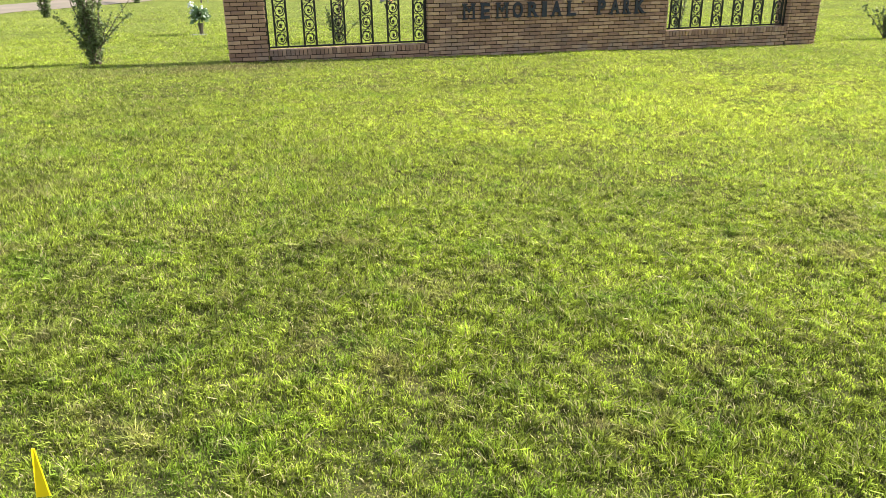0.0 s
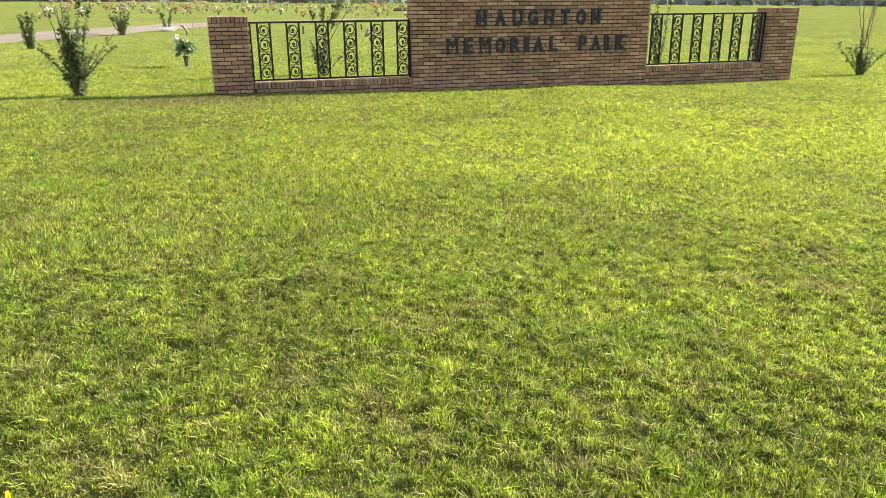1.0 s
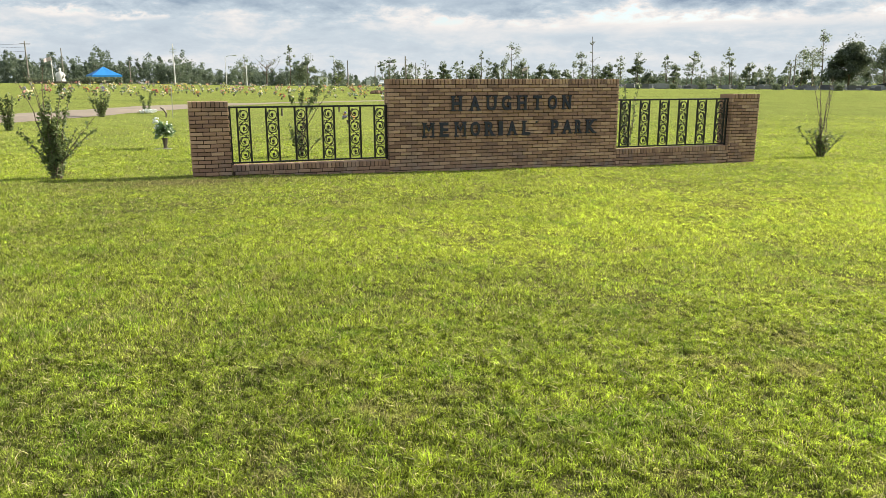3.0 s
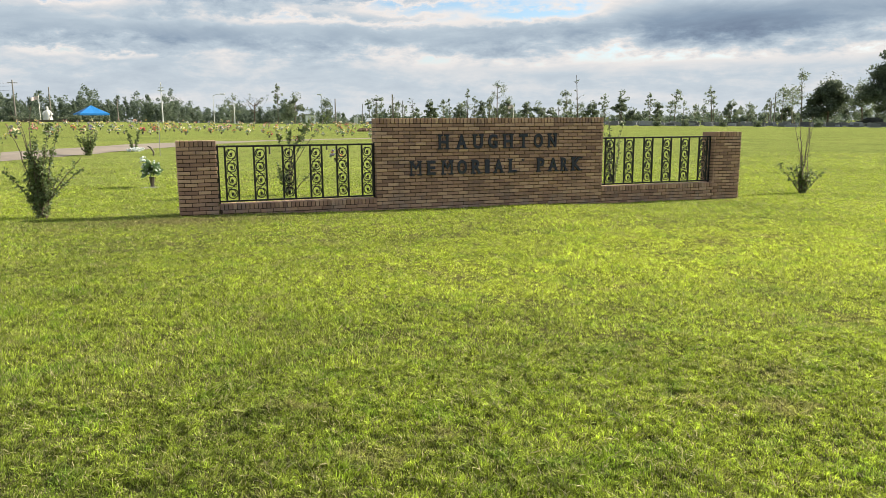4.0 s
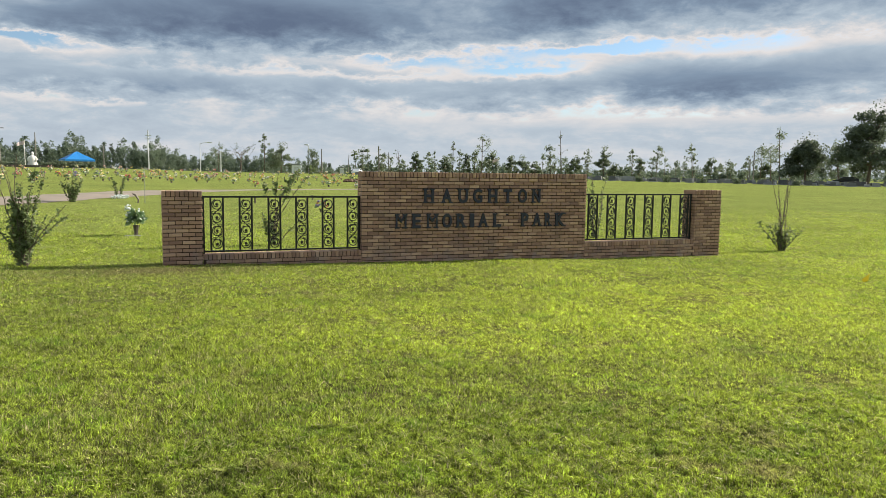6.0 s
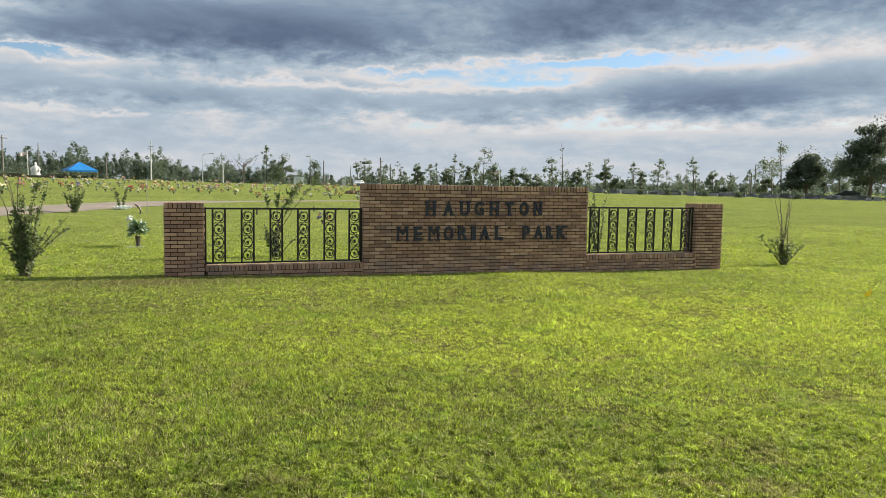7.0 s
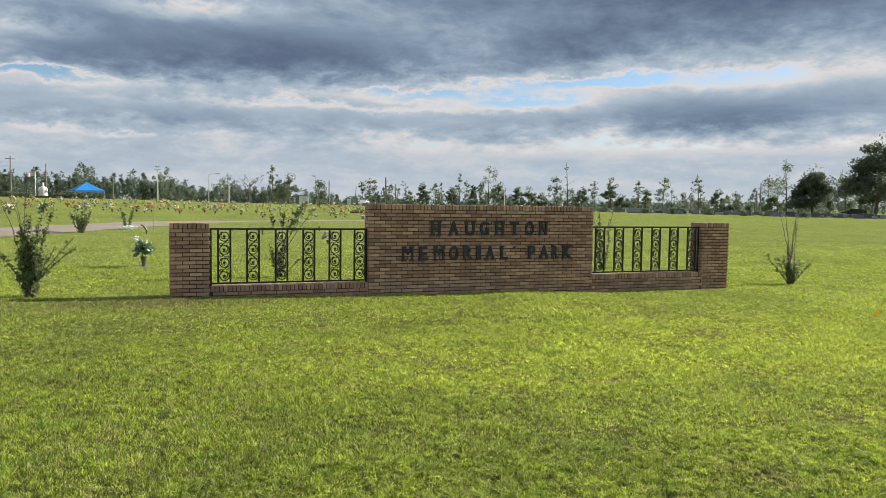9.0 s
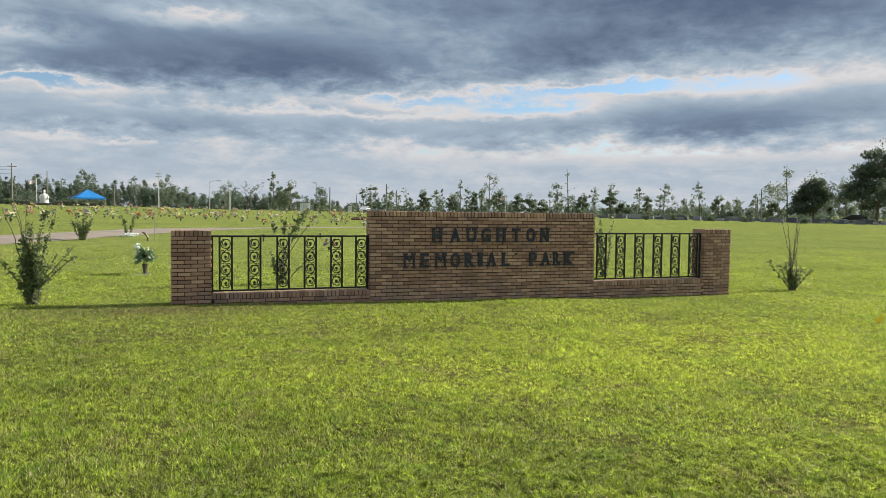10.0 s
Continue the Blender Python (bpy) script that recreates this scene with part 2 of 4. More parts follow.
def make_petals():
    """Artificial flowers: each bloom one of a few colours."""
    made, n = material("silk_petals")
    own = n.add("ShaderNodeObjectInfo").outputs["Random"]
    island = n.add("ShaderNodeNewGeometry").outputs["Random Per Island"]
    pick = n.math("FRACT", n.math("ADD", n.math("MULTIPLY", own, 5.0), n.math("MULTIPLY", island, 0.16)))
    node = n.add("ShaderNodeValToRGB", {0: pick})
    node.color_ramp.interpolation = "CONSTANT"
    colours = [(0.70, 0.66, 0.56), (0.72, 0.56, 0.08), (0.46, 0.10, 0.10), (0.64, 0.36, 0.32), (0.72, 0.66, 0.40), (0.24, 0.20, 0.34), (0.62, 0.30, 0.12), (0.74, 0.72, 0.66), (0.68, 0.58, 0.16)]
    while len(node.color_ramp.elements) < len(colours):
        node.color_ramp.elements.new(0.5)
    for i, c in enumerate(colours):
        node.color_ramp.elements[i].position = i / len(colours)
        node.color_ramp.elements[i].color = rgb(*c)
    shader = n.add("ShaderNodeBsdfPrincipled", {"Base Color": node.outputs[0], "Roughness": 0.7})
    n.add("ShaderNodeOutputMaterial", {0: shader.outputs[0]})
    return made


M_GROUND, M_BLADE, M_BRICK, M_PETAL = make_ground(), make_blade(), make_brick(), make_petals()
M_MORTAR = plain("dark_mortar", rgb(0.058, 0.038, 0.029), 0.95, vary=0.3, scale=8, bump=0.4)
M_IRON = plain("black_iron", rgb(0.012, 0.013, 0.014), 0.42, 0.3, vary=0.3, scale=20)
M_LETTER = plain("blue_black_letter", rgb(0.022, 0.026, 0.042), 0.6, 0.0, vary=0.35, scale=12)
M_ROAD = plain("pale_gravel_road", rgb(0.25, 0.205, 0.165), 0.95, vary=0.25, scale=0.8, bump=0.4)
M_BARK = plain("grey_brown_bark", rgb(0.13, 0.10, 0.075), 0.9, vary=0.3, scale=4, bump=0.5)
M_STEM = plain("pale_stem", rgb(0.13, 0.10, 0.07), 0.8, vary=0.25, scale=15)
M_MYRTLE = leafy("myrtle_leaf", (0.085, 0.125, 0.045), (0.235, 0.29, 0.115), 0.45, 6.0)
# these four leaf colours carry distance haze: lighter and greyer than the foliage
M_TREE = leafy("broad_leaf", (0.105, 0.135, 0.088), (0.20, 0.24, 0.14), 0.48, 0.5)
M_PINE = leafy("hazed_leaf", (0.135, 0.17, 0.115), (0.235, 0.275, 0.175), 0.48, 0.4)
M_WOODS = leafy("woods_leaf", (0.092, 0.130, 0.096), (0.188, 0.232, 0.155), 0.50, 0.12, 0.15)
M_OAK = leafy("oak_leaf", (0.070, 0.094, 0.060), (0.135, 0.165, 0.105), 0.48, 0.5)
M_GREEN = leafy("bouquet_leaf", (0.10, 0.17, 0.08), (0.27, 0.38, 0.20), 0.35, 8.0)
M_VASE = plain("bronze_vase", rgb(0.10, 0.085, 0.07), 0.5, 0.5, vary=0.2)
M_STONE = plain("grey_granite", rgb(0.165, 0.17, 0.185), 0.6, vary=0.25, scale=5, by_object=0.6)
M_WHITE = plain("white_stone", rgb(0.72, 0.70, 0.66), 0.7, vary=0.08, scale=3)
M_PALE_METAL = plain("pale_steel", rgb(0.55, 0.56, 0.57), 0.5, 0.2, vary=0.1)
M_CANOPY = plain("blue_canopy", rgb(0.008, 0.19, 0.52), 0.6, vary=0.12, scale=2)
M_FLAG = plain("yellow_plastic", rgb(0.85, 0.62, 0.01), 0.4, vary=0.05)
M_WIRE = plain("grey_wire", rgb(0.35, 0.35, 0.35), 0.4, 0.8, vary=0.1)
M_CLOTH = plain("faded_red_white_cloth", rgb(0.62, 0.50, 0.50), 0.8, vary=0.3, scale=3)
M_SOIL = plain("bare_brown_soil", rgb(0.16, 0.10, 0.06), 0.95, vary=0.3, scale=4, bump=0.4)
M_SHED = plain("white_painted_board", rgb(0.70, 0.72, 0.73), 0.7, vary=0.08)
M_GLASS = plain("dark_window_glass", rgb(0.02, 0.025, 0.03), 0.1, vary=0.1)
M_CAR = plain("white_car_paint", rgb(0.75, 0.76, 0.77), 0.25, vary=0.03)
M_DARK_CAR = plain("black_car_paint", rgb(0.02, 0.022, 0.025), 0.2, vary=0.05)
M_RUBBER = plain("black_rubber", rgb(0.02, 0.02, 0.02), 0.8, vary=0.1)
M_POLE = plain("weathered_pole_wood", rgb(0.20, 0.185, 0.17), 0.9, vary=0.2)


# ---- mesh tools ----
class Shape:
    """Gathers vertices and faces for one mesh."""

    def __init__(self):
        self.v, self.f = [], []

    def add(self, verts, faces):
        base = len(self.v)
        self.v.extend(tuple(p) for p in verts)
        self.f.extend(tuple(i + base for i in face) for face in faces)
        return self

    def box(self, x0, x1, y0, y1, z0, z1, chamfer=0.0):
        c = min(chamfer, (x1 - x0) / 3, (y1 - y0) / 3, (z1 - z0) / 3)
        if c <= 0:
            v = [(x, y, z) for z in (z0, z1) for y in (y0, y1) for x in (x0, x1)]
            return self.add(v, [(0, 2, 3, 1), (4, 5, 7, 6), (0, 1, 5, 4), (1, 3, 7, 5), (3, 2, 6, 7), (2, 0, 4, 6)])
        bm = bmesh.new()
        bmesh.ops.create_cube(bm, size=1.0, matrix=Matrix.Translation(((x0 + x1) / 2, (y0 + y1) / 2, (z0 + z1) / 2)) @ Matrix.Diagonal((x1 - x0, y1 - y0, z1 - z0, 1)))
        bmesh.ops.bevel(bm, geom=bm.edges[:], offset=c, segments=1, affect="EDGES")
        bm.verts.index_update()
        self.add([p.co[:] for p in bm.verts], [[q.index for q in face.verts] for face in bm.faces])
        bm.free()
        return self

    def tube(self, points, radii, sides=6, flat=None):
        """A tube along points. flat: squeezes the section in that direction."""
        points = [Vector(p) for p in points]
        if not hasattr(radii, "__len__"):
            radii = [radii] * len(points)
        base, rings = len(self.v), len(points)
        side = None
        for i, p in enumerate(points):
            along = (points[min(i + 1, rings - 1)] - points[max(i - 1, 0)]).normalized()
            if side is None:
                side = along.orthogonal().normalized()
            side = (side - along * side.dot(along)).normalized()
            other = along.cross(side)
            for k in range(sides):
                a = 2 * math.pi * k / sides
                self.v.append(tuple(p + (side * math.cos(a) + other * math.sin(a)) * radii[i]))
        for i in range(rings - 1):
            for k in range(sides):
                a, b = base + i * sides + k, base + i * sides + (k + 1) % sides
                self.f.append((a, b, b + sides, a + sides))
        self.f.append(tuple(base + k for k in reversed(range(sides))))
        self.f.append(tuple(base + (rings - 1) * sides + k for k in range(sides)))
        return self

    def ribbon(self, points, width, depth):
        """A flat bar bent along points in the xz plane, depth along y."""
        pts = [Vector((p[0], 0, p[1])) for p in points]
        base, rings = len(self.v), len(pts)
        for i, p in enumerate(pts):
            along = (pts[min(i + 1, rings - 1)] - pts[max(i - 1, 0)]).normalized()
            out = Vector((-along.z, 0, along.x)) * width / 2
            for s, y in ((-1, -depth / 2), (1, -depth / 2), (1, depth / 2), (-1, depth / 2)):
                self.v.append((p.x + out.x * s, y, p.z + out.z * s))
        for i in range(rings - 1):
            for k in range(4):
                a, b = base + i * 4 + k, base + i * 4 + (k + 1) % 4
                self.f.append((a, b, b + 4, a + 4))
        self.f.append((base + 3, base + 2, base + 1, base))
        self.f.append(tuple(base + (rings - 1) * 4 + k for k in range(4)))
        return self

    def ball(self, centre, radii, rough=0.0, rng=None, rings=6, sides=9):
        cx, cy, cz = centre
        base = len(self.v)
        for i in range(rings + 1):
            t = math.pi * i / rings
            for k in range(sides):
                a = 2 * math.pi * k / sides
                g = 1 + (rng.uniform(-rough, rough) if rng else 0)
                self.v.append((cx + radii[0] * g * math.sin(t) * math.cos(a), cy + radii[1] * g * math.sin(t) * math.sin(a), cz + radii[2] * g * math.cos(t)))
        for i in range(rings):
            for k in range(sides):
                a, b = base + i * sides + k, base + i * sides + (k + 1) % sides
                self.f.append((a, a + sides, b + sides, b))
        return self

    def lathe(self, profile, centre=(0, 0, 0), sides=12):
        base, rings = len(self.v), len(profile)
        for r, z in profile:
            for k in range(sides):
                a = 2 * math.pi * k / sides
                self.v.append((centre[0] + r * math.cos(a), centre[1] + r * math.sin(a), centre[2] + z))
        for i in range(rings - 1):
            for k in range(sides):
                a, b = base + i * sides + k, base + i * sides + (k + 1) % sides
                self.f.append((a, b, b + sides, a + sides))
        self.f.append(tuple(base + k for k in reversed(range(sides))))
        self.f.append(tuple(base + (rings - 1) * sides + k for k in range(sides)))
        return self

    def leaf(self, centre, size, rng, long=1.0, along=None, droop=0.0):
        """One leaf or leaf spray: a creased four-cornered blade."""
        d = Vector(along) if along is not None else Vector((rng.uniform(-1, 1), rng.uniform(-1, 1), rng.uniform(-0.6, 0.9)))
        if d.length < 1e-4:
            d = Vector((0, 0, 1))
        d.normalize()
        d = (d + Vector((0, 0, -droop))).normalized()
        s = d.cross(Vector((rng.uniform(-1, 1), rng.uniform(-1, 1), rng.uniform(-1, 1)))).normalized()
        c = Vector(centre)
        w = d.cross(s) * size * 0.12
        self.add([c - d * size * long * 0.5, c + s * size * 0.5 + w, c + d * size * long * 0.5, c - s * size * 0.5 + w], [(0, 1, 2), (0, 2, 3)])
        return self

    def mesh(self, name, mat, smooth=False):
        me = bpy.data.meshes.new(name)
        me.from_pydata(self.v, [], self.f)
        me.materials.append(mat)
        if smooth:
            me.polygons.foreach_set("use_smooth", [True] * len(me.polygons))
        me.update()
        return me

    def thing(self, name, mat, smooth=False, parent=None, label=""):
        ob = new(name, self.mesh(name, mat, smooth))
        ob.parent = parent
        return tagged(ob, label)


def part(name, shape, mat, parent, label="", smooth=False):
    return shape.thing(name, mat, smooth, parent, label)


def empty(name, m, label, category, group="", kind=""):
    ob = new(name)
    ob.matrix_world = m
    ob.empty_display_size = 0.2
    return tagged(ob, label, category, group, kind)


# ---- ground ----
def ground_z(x, y):
    near = -0.015 * np.clip(x, -6, 14)
    rise = np.clip(np.asarray(y) - 2, 0, 110) * (0.0152 - 0.00006 * np.clip(x, -30, 120))
    bumps = 0.012 * np.sin(np.asarray(x) * 1.7 + 0.6 * np.asarray(y)) * np.cos(np.asarray(y) * 1.3 - 0.4 * np.asarray(x))
    fall = np.clip((np.asarray(x) - 1.0) / 4.0, 0, 1)
    swale = -0.10 * fall * fall * (3 - 2 * fall) * np.exp(-((np.asarray(y) + 7.0) / 2.6) ** 2)
    return near + rise + bumps + swale


def gz(x, y):
    return float(ground_z(x, y))


def polar(bearing, distance):
    """A place by bearing (degrees from +y towards +x) and distance from the lawn's viewing spot."""
    return (-0.09 + distance * math.sin(radians(bearing)), -12.87 + distance * math.cos(radians(bearing)))


def steps(lo, hi, fine_lo, fine_hi, fine):
    inner = np.arange(fine_lo, fine_hi + fine / 2, fine)
    grow = lambda start, end: start + np.sign(end - start) * np.cumsum(fine * 1.22 ** np.arange(1, 60))
    up, down = grow(fine_hi, hi), grow(fine_lo, lo)
    return np.concatenate([[lo], down[down > lo][::-1], inner, up[up < hi], [hi]])


def make_ground_sheet():
    xs, ys = steps(-2500, 2500, -12, 24, 0.4), steps(-2500, 2500, -16, 30, 0.4)
    gx, gy = np.meshgrid(xs, ys)
    verts = np.stack([gx, gy, ground_z(gx, gy)], -1).reshape(-1, 3)
    w = len(xs)
    i, j = np.meshgrid(np.arange(w - 1), np.arange(len(ys) - 1))
    a = (j * w + i).ravel()
    s = Shape()
    s.v, s.f = [tuple(v) for v in verts.tolist()], np.stack([a, a + 1, a + 1 + w, a + w], -1).tolist()
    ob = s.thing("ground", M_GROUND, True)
    return tagged(ob, "sunlit mown lawn, yellow-green with dry spots", "lawn", kind="structure")


make_ground_sheet()


def make_road():
    line = [(-60, -40), (-30, -14), (-14, 6), (-9.2, 13.0), (-5.9, 18.6), (-3.2, 23.6), (-1.0, 27.6), (2.0, 31.5), (6.5, 35.0), (13.0, 39.5), (20, 44)]
    pts = []
    for i in range(len(line) - 1):
        p0, p1, p2, p3 = (Vector(line[min(max(k, 0), len(line) - 1)]) for k in (i - 1, i, i + 1, i + 2))
        for k in range(8):
            t = k / 8
            pts.append(0.5 * (2 * p1 + (p2 - p0) * t + (2 * p0 - 5 * p1 + 4 * p2 - p3) * t * t + (3 * p1 - p0 - 3 * p2 + p3) * t ** 3))
    s, rows = Shape(), []
    rng = random.Random(3)
    for i, p in enumerate(pts):
        d = (pts[min(i + 1, len(pts) - 1)] - pts[max(i - 1, 0)]).normalized()
        side = Vector((-d.y, d.x))
        half = (1.75 if p.x < -1 else max(0.35, 1.75 - 0.22 * (p.x + 1))) + rng.uniform(-0.15, 0.15)
        rows.append([p + side * half * k for k in (-1, -0.5, 0, 0.5, 1)])
    for row in rows:
        for k, q in enumerate(row):
            s.v.append((q.x, q.y, gz(q.x, q.y) + (0.012, 0.045, 0.06, 0.045, 0.012)[k]))
    for i in range(len(rows) - 1):
        for k in range(4):
            a = i * 5 + k
            s.f.append((a, a + 1, a + 6, a + 5))
    return tagged(s.thing("road", M_ROAD, True), "pale gravel drive curving through the lawn", "road", kind="structure")


make_road()


# ---- the brick sign ----
COURSE, PITCH, BRICK_L, BRICK_H = 0.0667, 0.2127, 0.2010, 0.0535
sign = empty("brick_entrance_sign", pose(0, 0, 0), "long tan brick cemetery entrance sign with dark raised letters", "sign")
BRICK_MESHES = {}


def brick_shape(w, d, h, seed):
    """A brick with its front lower-left corner at the origin and worn front edges."""
    rng = random.Random(seed)
    j = lambda a: rng.uniform(-a, a)
    c = 0.004
    s = Shape()
    v = [(0, c, 0), (w, c, 0), (w, c, h), (0, c, h)]
    v += [(c + j(.0015), j(.0012), c + j(.0015)), (w - c + j(.0015), j(.0012), c + j(.0015)), (w - c + j(.0015), j(.0012), h - c + j(.0015)), (c + j(.0015), j(.0012), h - c + j(.0015))]
    v += [(0, d, 0), (w, d, 0), (w, d, h), (0, d, h)]
    s.add(v, [(4, 5, 6, 7), (0, 1, 5, 4), (1, 2, 6, 5), (2, 3, 7, 6), (3, 0, 4, 7), (0, 8, 9, 1), (1, 9, 10, 2), (2, 10, 11, 3), (3, 11, 8, 0), (9, 8, 11, 10)])
    return s


def brick_mesh(w, d, h, variant):
    key = (round(w, 3), round(d, 3), round(h, 3), variant)
    if key not in BRICK_MESHES:
        BRICK_MESHES[key] = brick_shape(w, d, h, hash(key) % 9999).mesh("brick", M_BRICK)
    return BRICK_MESHES[key]


def lay(parent, places, rest):
    """Bricks as parts of parent; rest goes into one joined mesh."""
    rng = random.Random(len(places))
    for w, d, h, m in places:
        ob = new("brick", brick_mesh(w, d, h, rng.randrange(3)))
        ob.parent = parent
        ob.matrix_local = m
    if rest:
        s = Shape()
        for k, (w, d, h, m) in enumerate(rest):
            b = brick_shape(w, d, h, k)
            s.add([m @ Vector(p) for p in b.v], b.f)
        tagged(part("rear_brickwork", s, M_BRICK, parent), kind="stuff")


def brickwork(name, x0, x1, y1, top, bottom, label, limit=280, shift=0.0, rowlock=True, sides=True):
    """Running bond on a mortar core with a rowlock course on top, front face at y = 0."""
    rng = random.Random(int(x0 * 100) + 5)
    cap = 0.095 if rowlock else 0.0
    s = Shape().box(x0 + 0.007, x1 - 0.007, 0.020, y1 - 0.020, bottom, top - 0.012)
    core = part(name, s, M_MORTAR, sign, label)
    pieces, back = [], []
    if rowlock:
        count = round((x1 - x0) / 0.0705)
        step = (x1 - x0) / count
        for k in range(count):
            up = rng.uniform(-0.002, 0.002)
            pieces.append((round(step - 0.0125, 3), y1, 0.094, pose(x0 + k * step + 0.005, rng.uniform(-0.003, 0.001), top - 0.094 + up)))
    z, row = top - cap - 0.0097, 0
    while z - BRICK_H > bottom - COURSE:
        z0 = z - BRICK_H
        x = x0 - PITCH - (PITCH / 2 if row % 2 else 0.0) + shift
        while x < x1 - 0.02:
            a, b = max(x, x0), min(x + BRICK_L, x1)
            if b - a > 0.03:
                pieces.append((round(b - a, 3), 0.10, BRICK_H, pose(a, rng.uniform(-0.003, 0.002), z0 + rng.uniform(-0.0015, 0.0015), 0, 0, 0)))
                back.append((round(b - a, 3), 0.10, BRICK_H, pose(b, y1 + rng.uniform(-0.002, 0.003), z0, 0, 0, 180)))
            x += PITCH
        if sides:
            y = 0.102 + (0.0 if row % 2 else 0.003)
            while y < y1 - 0.12:
                e = min(y + BRICK_L, y1 - 0.102)
                if e - y > 0.03:
                    back.append((e - y, 0.10, BRICK_H, pose(x0 + rng.uniform(-0.002, 0.003), e, z0, 0, 0, -90)))
                    back.append((e - y, 0.10, BRICK_H, pose(x1 + rng.uniform(-0.003, 0.002), y, z0, 0, 0, 90)))
                y += PITCH
        z -= COURSE
        row += 1
    lay(core, pieces[:limit], pieces[limit:] + back)
    return core


brickwork("brick_pier", 0.0, 0.645, 0.40, 1.245, -0.22, "square brick end pier with a rowlock cap")
brickwork("brick_pier", 10.93, 11.65, 0.40, 1.290, -0.40, "square brick end pier with a rowlock cap", shift=0.05)
brickwork("brick_panel", 3.405, 8.145, 0.32, 1.605, -0.34, "tall central brick panel carrying the lettering", limit=300)
brickwork("low_brick_wall", 0.650, 3.400, 0.30, 0.172, -0.25, "low brick plinth wall under the railing", sides=False, shift=0.04)
brickwork("low_brick_wall", 8.150, 10.925, 0.30, 0.212, -0.38, "low brick plinth wall under the railing", sides=False, shift=0.09)


# ---- letters ----
SERIFS = {"H": [(0.17, 0), (0.83, 0), (0.17, 1), (0.83, 1)], "A": [(0.10, 0), (0.90, 0)], "U": [(0.17, 1), (0.83, 1)], "T": [(0.5, 0)],
          "N": [(0.15, 0), (0.15, 1), (0.85, 1)], "M": [(0.13, 0), (0.87, 0), (0.13, 1), (0.87, 1)], "I": [(0.5, 0), (0.5, 1)],
          "R": [(0.18, 0), (0.85, 0), (0.12, 1)], "P": [(0.2, 0), (0.14, 1)], "K": [(0.18, 0), (0.86, 0), (0.18, 1), (0.82, 1)],
          "E": [(0.12, 0), (0.12, 1)], "L": [(0.2, 0), (0.2, 1)]}


def glyph(char):
    curve = bpy.data.curves.new("letter", "FONT")
    curve.body, curve.size, curve.extrude, curve.offset = char, 1.0, 0.02, 0.0 if char == "M" else 0.030
    ob = new("letter", curve)
    bpy.context.view_layer.update()
    me = bpy.data.meshes.new_from_object(ob.evaluated_get(bpy.context.evaluated_depsgraph_get()))
    bpy.data.objects.remove(ob)
    v = np.array([p.co[:] for p in me.vertices])
    f = [tuple(p.vertices) for p in me.polygons]
    bpy.data.meshes.remove(me)
    return (v - v.min(0)) / np.ptp(v, axis=0), f


def letter(char, x0, x1, z0, z1):
    v, f = glyph(char)
    w, hh = x1 - x0, z1 - z0
    inset = 0.05 * w if char in SERIFS else 0.0
    s = Shape()
    s.add([(x0 + inset + p[0] * (w - 2 * inset), -0.006 - 0.028 * p[2], z0 + p[1] * hh) for p in v], f)
    for at, up in SERIFS.get(char, []):
        mid = x0 + at * w
        half = min(0.055, 0.30 * w)
        a, b = max(mid - half, x0 - 0.006), min(mid + half, x1 + 0.006)
        za, zb = (z1 - 0.026, z1 + 0.001) if up else (z0 - 0.001, z0 + 0.026)
        s.box(a, b, -0.0345, -0.006, za, zb)
    part("letter", s, M_LETTER, sign, "weathered blue-black serif letter")


for word in [[("H", 4.585, 4.80), ("A", 4.94, 5.17), ("U", 5.28, 5.50), ("G", 5.60, 5.79), ("H", 5.91, 6.12), ("T", 6.24, 6.44), ("O", 6.57, 6.76), ("N", 6.87, 7.07)]]:
    for char, a, b in word:
        letter(char, a, b, 1.030, 1.300)
for char, a, b in [("M", 4.03, 4.26), ("E", 4.36, 4.54), ("M", 4.65, 4.88), ("O", 4.97, 5.16), ("R", 5.25, 5.47), ("I", 5.53, 5.63), ("A", 5.71, 5.93),
                   ("L", 6.03, 6.21), ("P", 6.64, 6.81), ("A", 6.89, 7.11), ("R", 7.17, 7.33), ("K", 7.41, 7.65)]:
    letter(char, a, b, 0.560, 0.828)
part("fixing_stud", Shape().tube([(6.335, 0.0, 0.80), (6.335, -0.03, 0.80)], 0.018, 8), M_LETTER, sign, "stray dark fixing stud")


